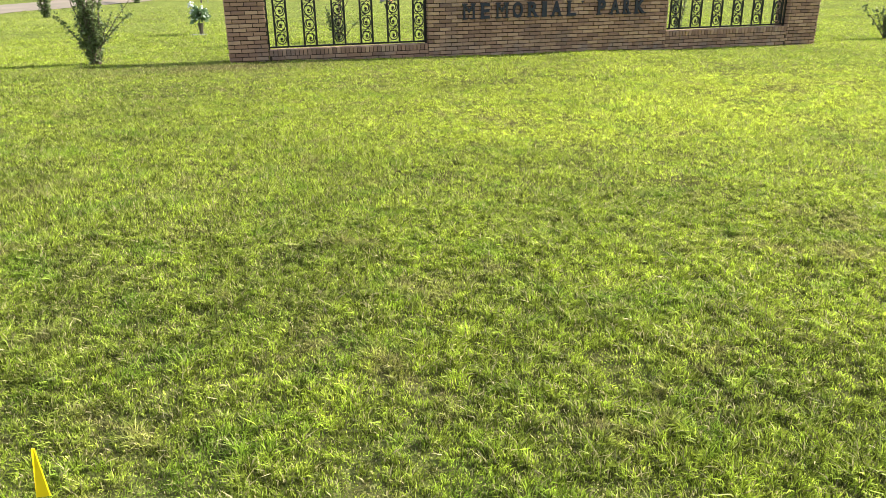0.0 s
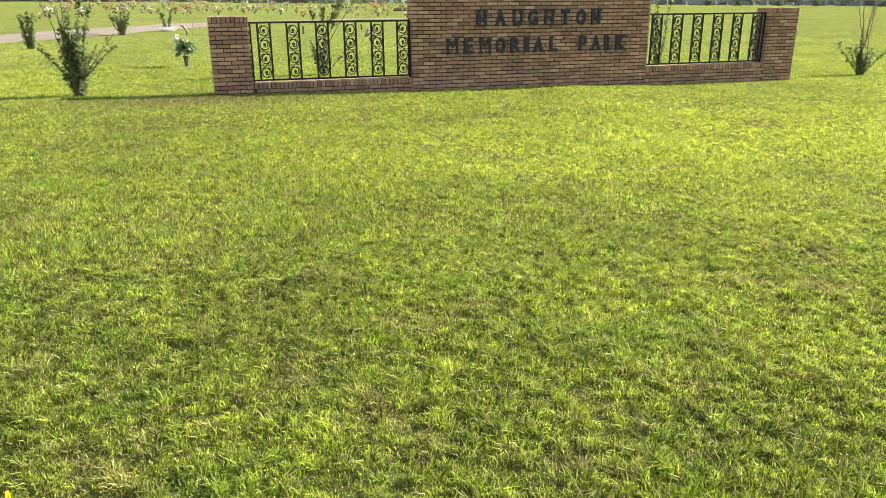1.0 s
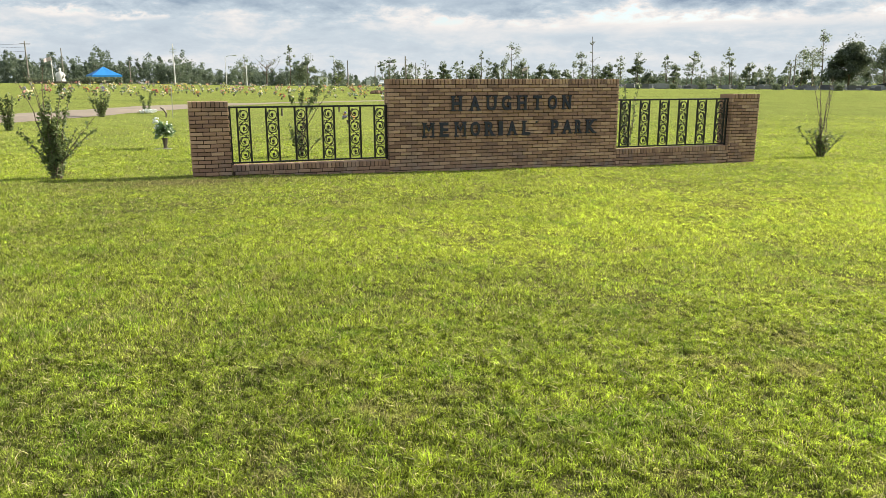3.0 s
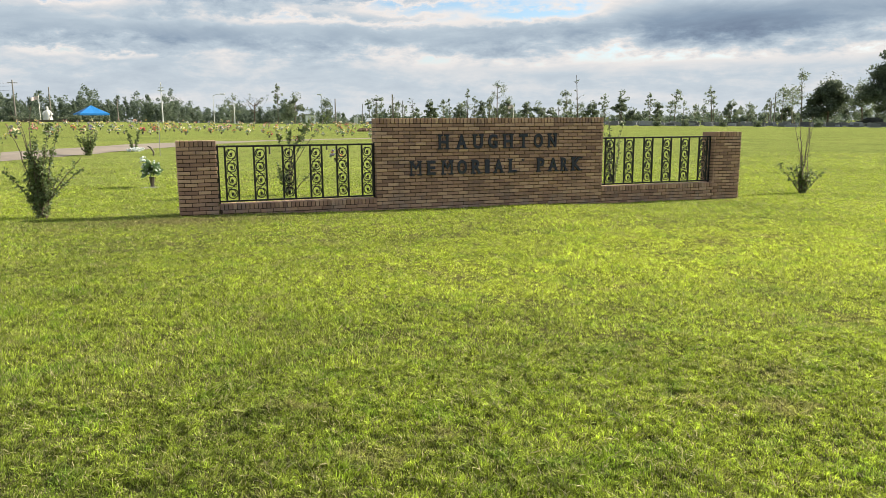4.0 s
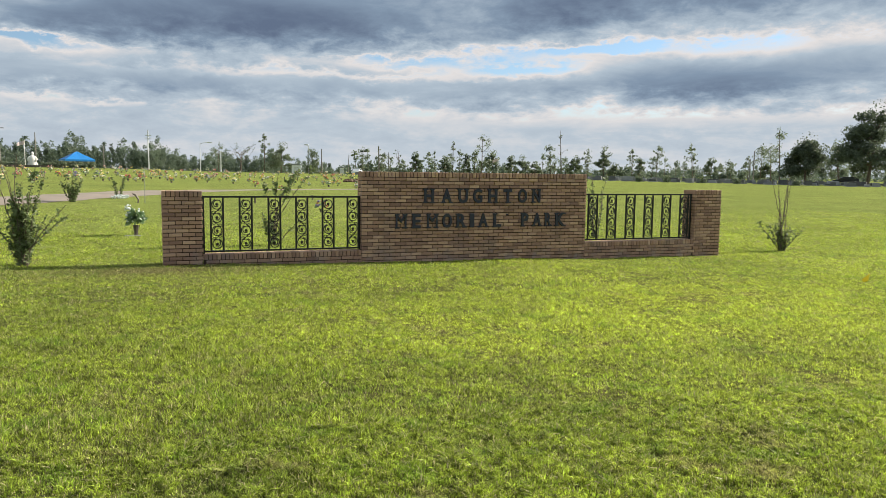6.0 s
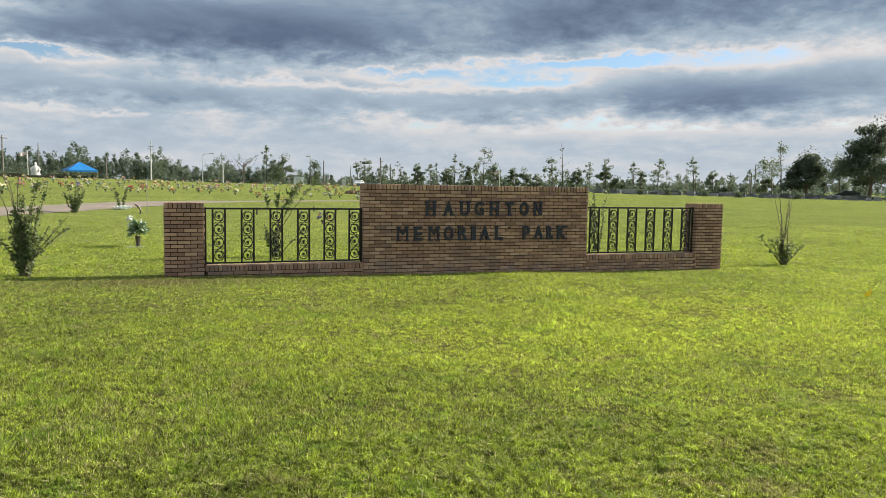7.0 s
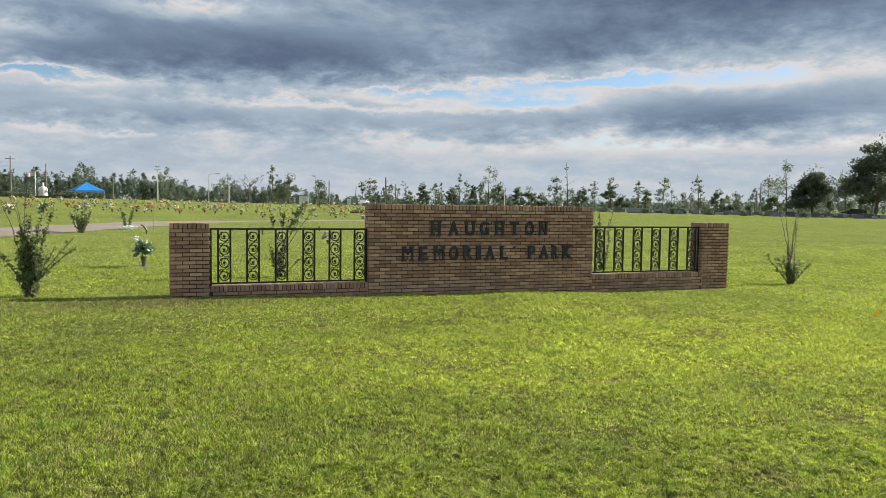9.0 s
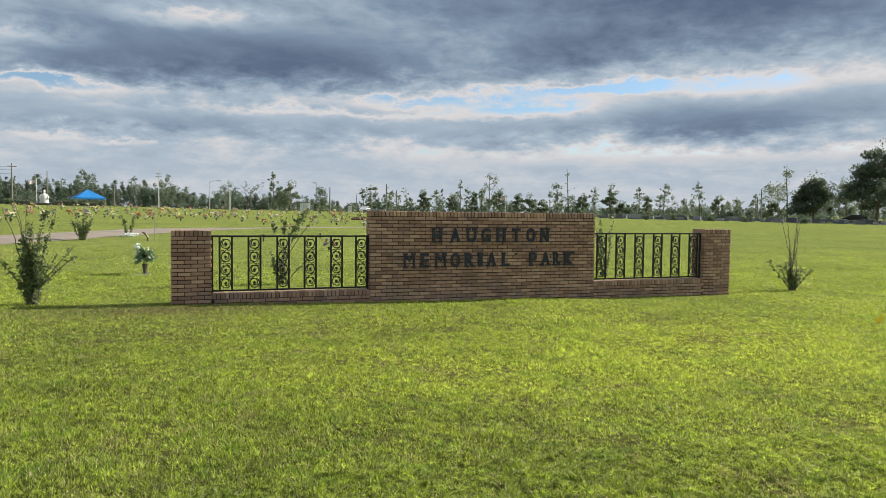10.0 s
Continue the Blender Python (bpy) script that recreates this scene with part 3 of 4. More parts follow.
# ---- iron railings ----
def scroll_panel(width, height):
    """Cast scrollwork between two bars: four spirals with leaf curls and a round boss in each."""
    s = Shape()
    r = width * 0.47
    unit = height / 4
    for k in range(4):
        cz, flip = height - unit * (k + 0.5), 1 if k % 2 == 0 else -1
        pts = []
        for i in range(37):
            t = i / 36
            a = 1.9 + 2 * math.pi * 1.55 * t
            rad = r * (1.0 - 0.12 * t if t < 0.55 else 0.934 - 1.25 * (t - 0.55))
            pts.append((flip * rad * math.cos(a), cz + rad * 1.06 * math.sin(a)))
        s.ribbon(pts, 0.0155, 0.014)
        s.ball((0.0, 0, cz), (0.026, 0.013, 0.026), rings=4, sides=8)
        # serpentine tie from one ring to the next
        z_low = cz - unit * 0.5
        if k == 3:
            continue
        s.ribbon([(flip * r * 0.93 * math.cos(math.pi * t), z_low + unit * (0.20 - 0.40 * t) + 0.018 * math.sin(2 * math.pi * t)) for t in np.linspace(0, 1, 11)], 0.014, 0.012)
        for side in (-1, 1):
            curl = [(side * flip * (r * 0.55 + 0.034 * (1 - 0.5 * t) * math.cos(4.4 * t)), z_low + side * (0.026 - 0.034 * (1 - 0.5 * t) * math.sin(4.4 * t))) for t in np.linspace(0, 1, 9)]
            s.ribbon(curl, 0.012, 0.011)
    return s


def railing(x0, x1, z0, z1, y, starts, width, label):
    fence = empty("iron_railing", pose(0, y, 0), label, "railing", "railings of the sign")
    bar = 0.032
    part("top_rail", Shape().box(x0, x1, -0.019, 0.019, z1 - 0.032, z1, 0.004), M_IRON, fence)
    part("bottom_rail", Shape().box(x0, x1, -0.017, 0.017, z0, z0 + 0.028, 0.004), M_IRON, fence)
    for x in (x0 + 0.014, x1 - 0.014):
        part("end_post", Shape().box(x - 0.015, x + 0.015, -0.016, 0.016, z0 - 0.022, z1 + 0.003, 0.003), M_IRON, fence)
    panel = scroll_panel(width - 2 * bar, z1 - z0 - 0.06).mesh("scrollwork", M_IRON)
    upright = Shape().box(-bar / 2, bar / 2, -0.013, 0.013, z0 + 0.028, z1 - 0.032, 0.003).mesh("bar", M_IRON)
    for x in starts:
        ob = new("scrollwork", panel)
        ob.parent = fence
        ob.location = (x + width / 2, 0, z0 + 0.028)
        for a in (x + bar / 2, x + width - bar / 2):
            ob = new("bar", upright)
            ob.parent = fence
            ob.location = (a, 0, 0)


railing(0.648, 3.400, 0.196, 1.160, 0.13, [0.765, 1.245, 1.735, 2.215, 2.690, 3.150], 0.235, "black wrought iron railing with scrollwork between the end pier and panel")
railing(8.150, 10.927, 0.236, 1.208, 0.13, [8.270, 8.735, 9.205, 9.675, 10.140, 10.615], 0.245, "black wrought iron railing with scrollwork on the low brick wall")


# ---- shrubs ----
def curve_points(start, way, length, rng, bend=0.25, rise=0.0, count=7):
    pts, p, d = [], Vector(start), Vector(way).normalized()
    for i in range(count):
        pts.append(p.copy())
        d = (d + Vector((rng.uniform(-bend, bend), rng.uniform(-bend, bend), rng.uniform(-bend, bend) + rise)) * 0.5).normalized()
        p = p + d * length / (count - 1)
    return pts


def myrtle(name, x, y, stems, seed, label, leaf_size=0.045, dense=1.0, twigs=0.10, group="pruned shrubs"):
    """A cut-back shrub: stems fan up from one base. stems: (lean x, lean y, length, leafy from, leafy to, bow)."""
    rng = random.Random(seed)
    shrub = empty(name, pose(x, y, gz(x, y) - 0.02), label, "shrub", group)
    wood, leaves = Shape(), Shape()
    for lx, ly, length, low, high, bow in stems:
        base = Vector((rng.uniform(-0.06, 0.06), rng.uniform(-0.06, 0.06), 0))
        up = length / math.sqrt(1 + lx * lx + ly * ly)
        pts, drift = [], Vector((0, 0, 0))
        for i in range(11):
            t = i / 10
            pts.append(base + Vector((lx * up * t ** bow, ly * up * t ** bow, up * t)) + drift)
            drift = drift + Vector((rng.gauss(0, 0.011), rng.gauss(0, 0.011), 0)) * length
        wood.tube(pts, [0.0105 * (1 - 0.78 * i / 10) + 0.0015 for i in range(11)], 5)
        thick = dense * (0.80 if abs(lx) > 0.4 else 1.0)
        spot = lambda t: pts[min(int(t * 10), 9)].lerp(pts[min(int(t * 10), 9) + 1], t * 10 - min(int(t * 10), 9))
        for _ in range(int(length * 11)):
            t = rng.uniform(0.15, 0.97)
            twig = curve_points(spot(t), (rng.uniform(-1, 1), rng.uniform(-1, 1), rng.uniform(0.3, 1.3)), twigs * rng.uniform(0.4, 1.3), rng, 0.3, 0.1, 4)
            wood.tube(twig, [0.0035, 0.003, 0.0022, 0.0012], 4)
            if low <= t <= high:
                for q in twig:
                    for _ in range(int(rng.uniform(1.0, 3.4) * thick)):
                        leaves.leaf(q + Vector([rng.gauss(0, leaf_size * 0.45) for _ in range(3)]), leaf_size * rng.uniform(0.6, 1.3), rng, 1.7)
        for i in range(int(length * (high - low) * 80 * thick)):
            t = low + (high - low) * rng.uniform(0, 1) ** 1.2
            leaves.leaf(spot(t) + Vector([rng.gauss(0, leaf_size * 0.6) for _ in range(3)]), leaf_size * rng.uniform(0.6, 1.3), rng, 1.7)
    part("stem", wood, M_STEM, shrub, "thin pale brown stems")
    if leaves.v:
        part("foliage", leaves, M_MYRTLE, shrub, "small dark green leaves")
    return shrub


def fan(seed, count, spread, length, low=0.05, high=0.95, lift=0.3, bow=1.0):
    rng = random.Random(seed)
    return [(rng.uniform(-spread, spread), rng.uniform(-spread, spread), length * rng.uniform(1 - lift, 1.0), low, high, bow) for _ in range(count)]


myrtle("shrub", -2.07, 0.36, fan(1, 13, 0.17, 1.40, 0.02, 0.95, 0.40) + fan(2, 6, 0.12, 0.85, 0.0, 0.98)
       + [(0.03, 0.0, 1.80, 0.05, 0.62, 1.3), (-0.20, 0.1, 1.74, 0.1, 0.60, 1.2), (0.17, 0, 1.68, 0.1, 0.90, 1.3), (-0.13, 0.0, 1.72, 0.1, 0.66, 1.2), (0.24, 0.1, 1.62, 0.1, 0.92, 1.4), (-0.28, 0.0, 1.60, 0.1, 0.6, 1.2),
          (0.88, 0.0, 1.12, 0.30, 0.99, 1.5), (0.62, -0.1, 1.18, 0.75, 0.85, 1.5), (-0.72, 0.0, 0.98, 0.35, 0.99, 1.1), (-0.5, 0.1, 0.72, 0.1, 0.98, 1.2), (0.45, 0.1, 0.85, 0.1, 0.98, 1.2), (-0.6, 0.1, 0.42, 0.5, 0.98, 1.0)], 11,
       "cut-back shrub with upright stems beside the brick pier", 0.037, 1.0)
myrtle("shrub", 14.17, 0.64, [(0.10, 0, 1.90, 0, 0.2, 2.0), (-0.17, 0, 1.86, 0, 0.2, 2.2), (0.22, 0.1, 1.5, 0, 0.2, 2.4), (-0.07, 0.1, 1.75, 0, 0.2, 2.0), (0.03, 0.1, 1.8, 0, 0.25, 2.0), (-0.12, 0, 1.5, 0, 0.2, 2.6), (0.13, 0, 1.7, 0, 0.2, 2.2)]
       + fan(5, 8, 0.30, 0.72, 0.02, 0.98) + [(-0.95, 0, 1.05, 0.25, 0.99, 1.0), (1.15, 0, 0.90, 0.2, 0.99, 1.0), (0.6, 0.1, 0.75, 0.2, 0.98, 1.1), (-0.55, 0.1, 0.75, 0.2, 0.98, 1.1), (0.05, 0, 0.95, 0.1, 0.9, 1.0)], 12,
       "half-bare shrub with bare upright stems over low leaves", 0.042, 0.62, 0.13)
myrtle("shrub", 2.30, 3.09, [(0.30, 0, 1.75, 0.62, 1.0, 2.2), (0.42, 0.1, 1.85, 0.68, 1.0, 2.2), (0.36, -0.1, 1.68, 0.62, 1.0, 2.4), (0.5, 0, 1.9, 0.75, 1.0, 2.0), (-0.12, 0, 1.42, 0.8, 1.0, 1.6), (0.06, 0, 1.5, 0.7, 0.95, 1.4), (-0.30, 0, 0.75, 0.1, 0.95, 1.2), (-0.36, 0.1, 0.66, 0.1, 0.95, 1.2),
        (-0.15, 0, 0.55, 0.1, 0.95, 1.2), (0.8, 0, 0.8, 0.55, 0.98, 1.2), (0.6, 0.1, 0.5, 0.5, 0.98, 1.2)], 13, "leaning leafy shrub seen behind the iron railing", 0.046, 0.85)
myrtle("shrub", 11.12, 4.2, fan(7, 7, 0.16, 1.85, 0.05, 0.98), 14, "slim leafy shrub behind the brick panel", 0.05, 0.32)
myrtle("shrub", -3.11, 19.0, fan(8, 18, 0.45, 1.15, 0.05, 0.98, 0.5), 15, "round leafy shrub at the edge of the drive", 0.055, 0.5)
myrtle("shrub", -1.57, 21.9, [(-0.28, 0, 1.0, 0.1, 0.98, 1.0), (-0.2, 0, 0.8, 0.1, 0.95, 1.0), (0.25, 0, 0.95, 0.1, 0.98, 1.0), (0.12, 0, 0.6, 0.1, 0.95, 1.0)], 16, "sparse two-stemmed shrub above white flowers", 0.06, 0.6)
myrtle("shrub", -4.95, 11.84, fan(9, 9, 0.16, 1.15, 0.05, 0.98), 17, "narrow leafy shrub beside the gravel drive", 0.055, 0.5)


# ---- flowers on the graves ----
def bouquet(m, rng, size=0.5, blooms=14, greens=34, bloom=0.07, petal=None, label="bronze grave vase of artificial flowers on the lawn", group="grave flowers", slim=0.95, perch=0.28):
    thing = empty("grave_flowers", m, label, "flowers", group)
    part("vase", Shape().lathe([(0.075, -0.03), (0.075, 0.01), (0.045, 0.02), (0.040, 0.06), (0.060, size * perch * 0.83), (0.072, size * perch)], sides=8), M_VASE, thing)
    leaves, flowers = Shape(), Shape()
    for _ in range(greens):
        d = Vector((rng.gauss(0, 1), rng.gauss(0, 1), rng.uniform(-0.3, 1.4))).normalized() * size * 0.42 * rng.uniform(0.3, 1)
        leaves.leaf(Vector((0, 0, size * (perch + 0.20))) + d, size * 0.24, rng, 1.6, d, 0.2)
    for _ in range(blooms):
        d = Vector((rng.gauss(0, 1), rng.gauss(0, 1), rng.uniform(-0.3, 1.5))).normalized() * size * 0.45 * rng.uniform(0.6, 1.05)
        flowers.ball(Vector((0, 0, size * (perch + 0.24))) + d, (bloom, bloom, bloom * 0.7), 0.22, rng, 4, 7)
    for q in (leaves, flowers):
        q.v = [(vx * slim, vy * slim, vz) for vx, vy, vz in q.v]
    tagged(part("greenery", leaves, M_GREEN, thing), kind="stuff")
    tagged(part("bloom", flowers, petal or M_PETAL, thing), kind="stuff")
    return thing


rng = random.Random(21)
M_WHITE_PETAL = plain("white_silk_petal", rgb(0.72, 0.76, 0.74), 0.7, vary=0.12, scale=10)
near = bouquet(pose(-0.53, 5.5, gz(-0.53, 5.5)), rng, 0.58, 26, 170, 0.030, M_WHITE_PETAL, "grave vase with white blooms and pale green leaves", "", slim=0.80, perch=0.42)
top = Shape()
for k in range(18):
    top.ball((-0.16 + rng.uniform(-0.06, 0.05), rng.uniform(-0.05, 0.05), 0.66 + rng.uniform(-0.06, 0.06)), (0.024, 0.024, 0.018), 0.25, rng, 4, 7)
part("bloom_head", top, M_WHITE_PETAL, near, "tall white bloom head")
slab = Shape().box(-0.20, 0.20, -0.12, 0.12, -0.03, 0.006, 0.004).thing("grave_marker", M_STONE)
slab.matrix_world = pose(-0.58, 5.42, gz(-0.58, 5.42))
tagged(slab, "flat grey grave marker set in the grass under a vase", "grave marker")

ring = Shape()
for k in range(46):
    a = rng.uniform(0, 6.28)
    r = rng.uniform(0.05, 0.34)
    ring.ball((r * math.cos(a), 0.6 * r * math.sin(a), rng.uniform(0.04, 0.17)), (0.045, 0.045, 0.035), 0.25, rng, 4, 6)
ob = ring.thing("flower_bed", M_WHITE_PETAL)
ob.matrix_world = pose(-1.52, 21.6, gz(-1.52, 21.6))
tagged(ob, "low ring of white flowers round a shrub's foot", "flowers")

variants = [bouquet(pose(*polar(-4 + 3 * k, 62 + 4 * k), 0), rng, 0.42 + 0.04 * (k % 4), 12 + k, 14, 0.042 + 0.008 * (k % 3)) for k in range(6)]
for ob in variants:
    ob.location.z = gz(ob.location.x, ob.location.y)
for distance in (50, 57, 62, 67, 72, 78, 84, 91, 98, 106, 115, 124):
    b = -10.5 + rng.uniform(0, 1)
    while b < (13 if distance < 60 else 15.5):
        d = distance + rng.uniform(-2.2, 2.2)
        x, y = polar(b, d)
        off_road = min(math.hypot(x - rx, y - ry) for rx, ry in ((2, 31.5), (6.5, 35), (13, 39.5), (24, 46))) > 4
        if off_road and rng.random() < (0.30 if distance < 60 else 0.85):
            copy_thing(rng.choice(variants), pose(x, y, gz(x, y), 0, 0, rng.uniform(0, 360)) @ Matrix.Scale(rng.uniform(0.60, 1.25), 4))
        b += math.degrees(rng.uniform(0.7, 2.4) / distance)
for x, y, size in ((5.62, 14.0, 1.0), (7.4, 34.5, 0.8), (-8.9, 38.4, 1.5), (-7.3, 40.0, 1.4), (-7.9, 46.0, 1.2), (-8.0, 44.2, 1.2), (-5.5, 47.5, 1.4), (-6.0, 47.0, 1.3), (14.3, 42.0, 0.9), (-3.7, 47.3, 1.3), (0.3, 55.7, 1.3)):
    copy_thing(variants[int(abs(x * 10)) % 6], pose(x, y, gz(x, y)) @ Matrix.Scale(size, 4))


def marker_post(x, y, tall):
    s = Shape().lathe([(0.05, -0.03), (0.05, 0.02), (0.035, 0.03), (0.045, tall)], sides=8)
    ob = s.thing("grave_vase", M_VASE)
    ob.matrix_world = pose(x, y, gz(x, y))
    return tagged(ob, "empty dark bronze grave vase in the lawn", "vase", "empty vases")


marker_post(3.94, 19.7, 0.32)
marker_post(7.18, 23.4, 0.25)
marker_post(12.1, 62.0, 0.4)
marker_post(13.4, 62.0, 0.4)
mound = Shape()
for k in range(16):
    mound.ball((rng.uniform(-0.9, 0.9), rng.uniform(-0.4, 0.4), 0.02), (rng.uniform(0.25, 0.5), 0.3, rng.uniform(0.12, 0.32)), 0.2, rng, 5, 8)
ob = mound.thing("grave_mound", M_SOIL)
ob.matrix_world = pose(18.9, 60.6, gz(18.9, 60.6))
tagged(ob, "fresh mound of bare brown soil", "mound")
stake = Shape().tube([(0, 0, -0.05), (0.01, 0, 0.6), (0.03, 0, 1.25)], 0.012, 5).thing("garden_stake", M_WIRE)
stake.matrix_world = pose(-0.49, 18.8, gz(-0.49, 18.8))
tagged(stake, "thin bare metal stake in the grass", "stake")
hook = Shape().tube([(0, 0, -0.03), (0.02, 0, 0.15), (-0.08, 0, 0.32), (-0.2, 0, 0.38)], [0.03, 0.035, 0.04, 0.02], 6).thing("solar_light", M_VASE)
hook.matrix_world = pose(-0.75, 18.9, gz(-0.75, 18.9))
tagged(hook, "small dark bent ornament on the lawn", "ornament")


def survey_flag(x, y, corners, label):
    flag = empty("survey_flag", pose(x, y, gz(x, y)), label, "flag", "yellow survey flags")
    part("wire", Shape().tube([(0, 0, -0.08), (0.4 * corners[1][0], 0.006, corners[0][2] + 0.02)], 0.0016, 5), M_WIRE, flag)
    s = Shape()
    v = [Vector(c) for c in corners]
    out = Vector((0.0012, 0.0012, 0))
    s.add([p - out for p in v] + [p + out for p in v], [(0, 1, 2, 3), (7, 6, 5, 4), (0, 4, 5, 1), (1, 5, 6, 2), (2, 6, 7, 3), (3, 7, 4, 0)])
    part("pennant", s, M_FLAG, flag, "folded yellow plastic pennant")


FLAG_SPOTS = [(-0.672, -11.03), (10.5, -4.62)]
survey_flag(*FLAG_SPOTS[0], [(0.0, 0.0, 0.112), (0.031, 0.004, 0.106), (0.021, 0.003, 0.262), (0.016, 0.0, 0.264)], "yellow survey flag standing in the near grass")
survey_flag(*FLAG_SPOTS[1], [(0.0, 0.0, 0.16), (-0.14, -0.02, 0.15), (-0.18, -0.03, 0.20), (0.03, 0.0, 0.29)], "yellow survey flag standing in the sunny lawn")


# ---- statue, canopy, poles ----
def make_statue():
    x, y = polar(-7.75, 125)
    z = gz(x, y) - 0.35
    s = Shape()
    s.lathe([(0.78, 0.60), (0.80, 0.9), (0.72, 1.3), (0.70, 1.7), (0.62, 2.0), (0.40, 2.22), (0.20, 2.32), (0.17, 2.40), (0.23, 2.52), (0.24, 2.66), (0.16, 2.82), (0.02, 2.88)], sides=16)
    s.tube([(-0.40, -0.1, 2.05), (-0.72, -0.3, 1.7), (-0.60, -0.55, 1.35)], [0.20, 0.20, 0.14], 8)
    s.tube([(0.40, -0.1, 2.05), (0.72, -0.3, 1.7), (0.60, -0.55, 1.35)], [0.20, 0.20, 0.14], 8)
    ob = s.thing("statue", M_WHITE, True)
    ob.matrix_world = pose(x, y, z - 0.08) @ Matrix.Diagonal((0.80, 0.80, 0.93, 1))
    tagged(ob, "white robed stone statue on a pale plinth", "statue")
    ob = Shape().box(-0.72, 0.72, -0.6, 0.6, -0.1, 0.60, 0.06).thing("plinth", M_WHITE)
    ob.matrix_world = pose(x, y, z)
    tagged(ob, "pale stone plinth under the statue", "plinth")
    for bx, wide, tall in ((-2.6, 3.4, 1.0), (3.0, 3.2, 1.0), (6.2, 2.4, 0.8)):
        hedge = empty("hedge", pose(x + bx, y - 1.0, z), "clipped dark green hedge round the statue", "hedge", "statue hedges")
        r = random.Random(int(bx * 10))
        leaves = Shape()
        for _ in range(700):
            leaves.leaf((r.uniform(-wide / 2, wide / 2), r.uniform(-0.6, 0.6), tall * r.uniform(0.05, 1.0) ** 0.7), 0.2, r, 1.4)
        part("foliage", leaves, M_TREE, hedge)
        part("stem", Shape().box(-wide / 2 + 0.2, wide / 2 - 0.2, -0.4, 0.4, -0.05, tall * 0.7), M_BARK, hedge)
    bed = Shape().box(-3.4, 2.4, -2.4, -2.0, -0.2, 0.62, 0.03).thing("planter_wall", M_VASE)
    bed.matrix_world = pose(x, y, z)
    tagged(bed, "low dark brick planter wall before the statue", "planter")


make_statue()


def make_canopy():
    x, y = polar(-5.05, 132)
    z = gz(x, y)
    tent = empty("canopy_tent", pose(x, y, z - 0.45, 0, 0, 18), "blue peaked canopy tent on thin white legs", "tent")
    w, eave, peak = 2.2, 1.75, 3.05
    top = Shape()
    outline = [(-w, -w), (0, -w), (w, -w), (w, 0), (w, w), (0, w), (-w, w), (-w, 0)]
    for r, hgt in ((1.0, eave), (0.66, eave + 0.42), (0.33, eave + 0.86), (0.03, peak)):
        top.v += [(px * r, py * r, hgt - (0.05 if k % 2 else 0.0)) for k, (px, py) in enumerate(outline)]
    for i in range(3):
        for k in range(8):
            a, b = i * 8 + k, i * 8 + (k + 1) % 8
            top.f.append((a, b, b + 8, a + 8))
    roof = part("roof", top, M_CANOPY, tent, "bright blue fabric roof")
    roof.data.update()
    skirt = Shape()
    skirt.v = [(px * 1.005, py * 1.005, zz) for zz in (eave - 0.28, eave + 0.01) for px, py in outline]
    skirt.f = [(k, (k + 1) % 8, 8 + (k + 1) % 8, 8 + k) for k in range(8)]
    part("valance", skirt, M_CANOPY, tent, "hanging blue fabric valance")
    for px in (-w + 0.06, w - 0.06):
        for py in (-w + 0.06, w - 0.06):
            part("leg", Shape().tube([(px, py, -0.05), (px, py, eave)], 0.04, 6), M_PALE_METAL, tent)


make_canopy()


def shrub_bed(bearing, distance, wide, tall, seed):
    x, y = polar(bearing, distance)
    r = random.Random(seed)
    leaves = Shape()
    for _ in range(int(220 * wide)):
        leaves.leaf((r.uniform(-wide / 2, wide / 2), r.uniform(-0.5, 0.5), tall * r.uniform(0, 1)), 0.2, r, 1.4)
    ob = leaves.thing("low_shrub", M_TREE)
    ob.matrix_world = pose(x, y, gz(x, y))
    tagged(ob, "low dark green shrub among the graves", "shrub", "low shrubs")


for k, (b, d, w, t) in enumerate([(-4.85, 126, 4.2, 0.9), (-6.0, 124, 1.2, 1.0), (-9.6, 128, 2.0, 0.8), (33.9, 122, 0.8, 0.7), (36.4, 121, 1.0, 0.8), (38.4, 121, 1.1, 1.1), (41.0, 122, 1.0, 1.1), (43.3, 120, 0.9, 0.9), (47.2, 121, 1.1, 0.8)]):
    shrub_bed(b, d, w, t, k)


def pole(bearing, distance, tall, radius, mat, label, arms=(), lamp=0.0, lean=0.0):
    x, y = polar(bearing, distance)
    thing = empty("utility_pole", pose(x, y, gz(x, y), 0, lean, -bearing), label, "pole", "poles")
    part("shaft", Shape().tube([(0, 0, -0.3), (0, 0, tall * 0.5), (0, 0, tall)], [radius, radius * 0.85, radius * 0.65], 8), mat, thing)
    for z, half in arms:
        part("crossarm", Shape().box(-half, half, -0.06, 0.06, z - 0.07, z + 0.07), mat, thing)
    if lamp:
        part("lamp_arm", Shape().tube([(0, 0, tall - 0.05), (lamp * 0.5, 0, tall + 0.25), (lamp, 0, tall + 0.3)], 0.05, 6), mat, thing)
        part("lamp_head", Shape().box(lamp - 0.1, lamp + 0.9, -0.2, 0.2, tall + 0.2, tall + 0.42, 0.05), M_PALE_METAL, thing)
    return thing


WOOD_POLE, STEEL_POLE = "weathered wooden utility pole", "pale steel pole over the graves"
pole(-9.65, 170, 8.2, 0.16, M_POLE, WOOD_POLE, [(7.6, 0.9)])
pole(-19.0, 170, 8.2, 0.16, M_POLE, WOOD_POLE, [(7.6, 0.9)])
pole(-7.55, 190, 7.8, 0.15, M_POLE, WOOD_POLE)
pole(-0.40, 150, 7.4, 0.13, M_PALE_METAL, STEEL_POLE, [(6.4, 0.5), (5.9, 0.6)])
pole(-3.35, 180, 5.0, 0.13, M_POLE, WOOD_POLE)
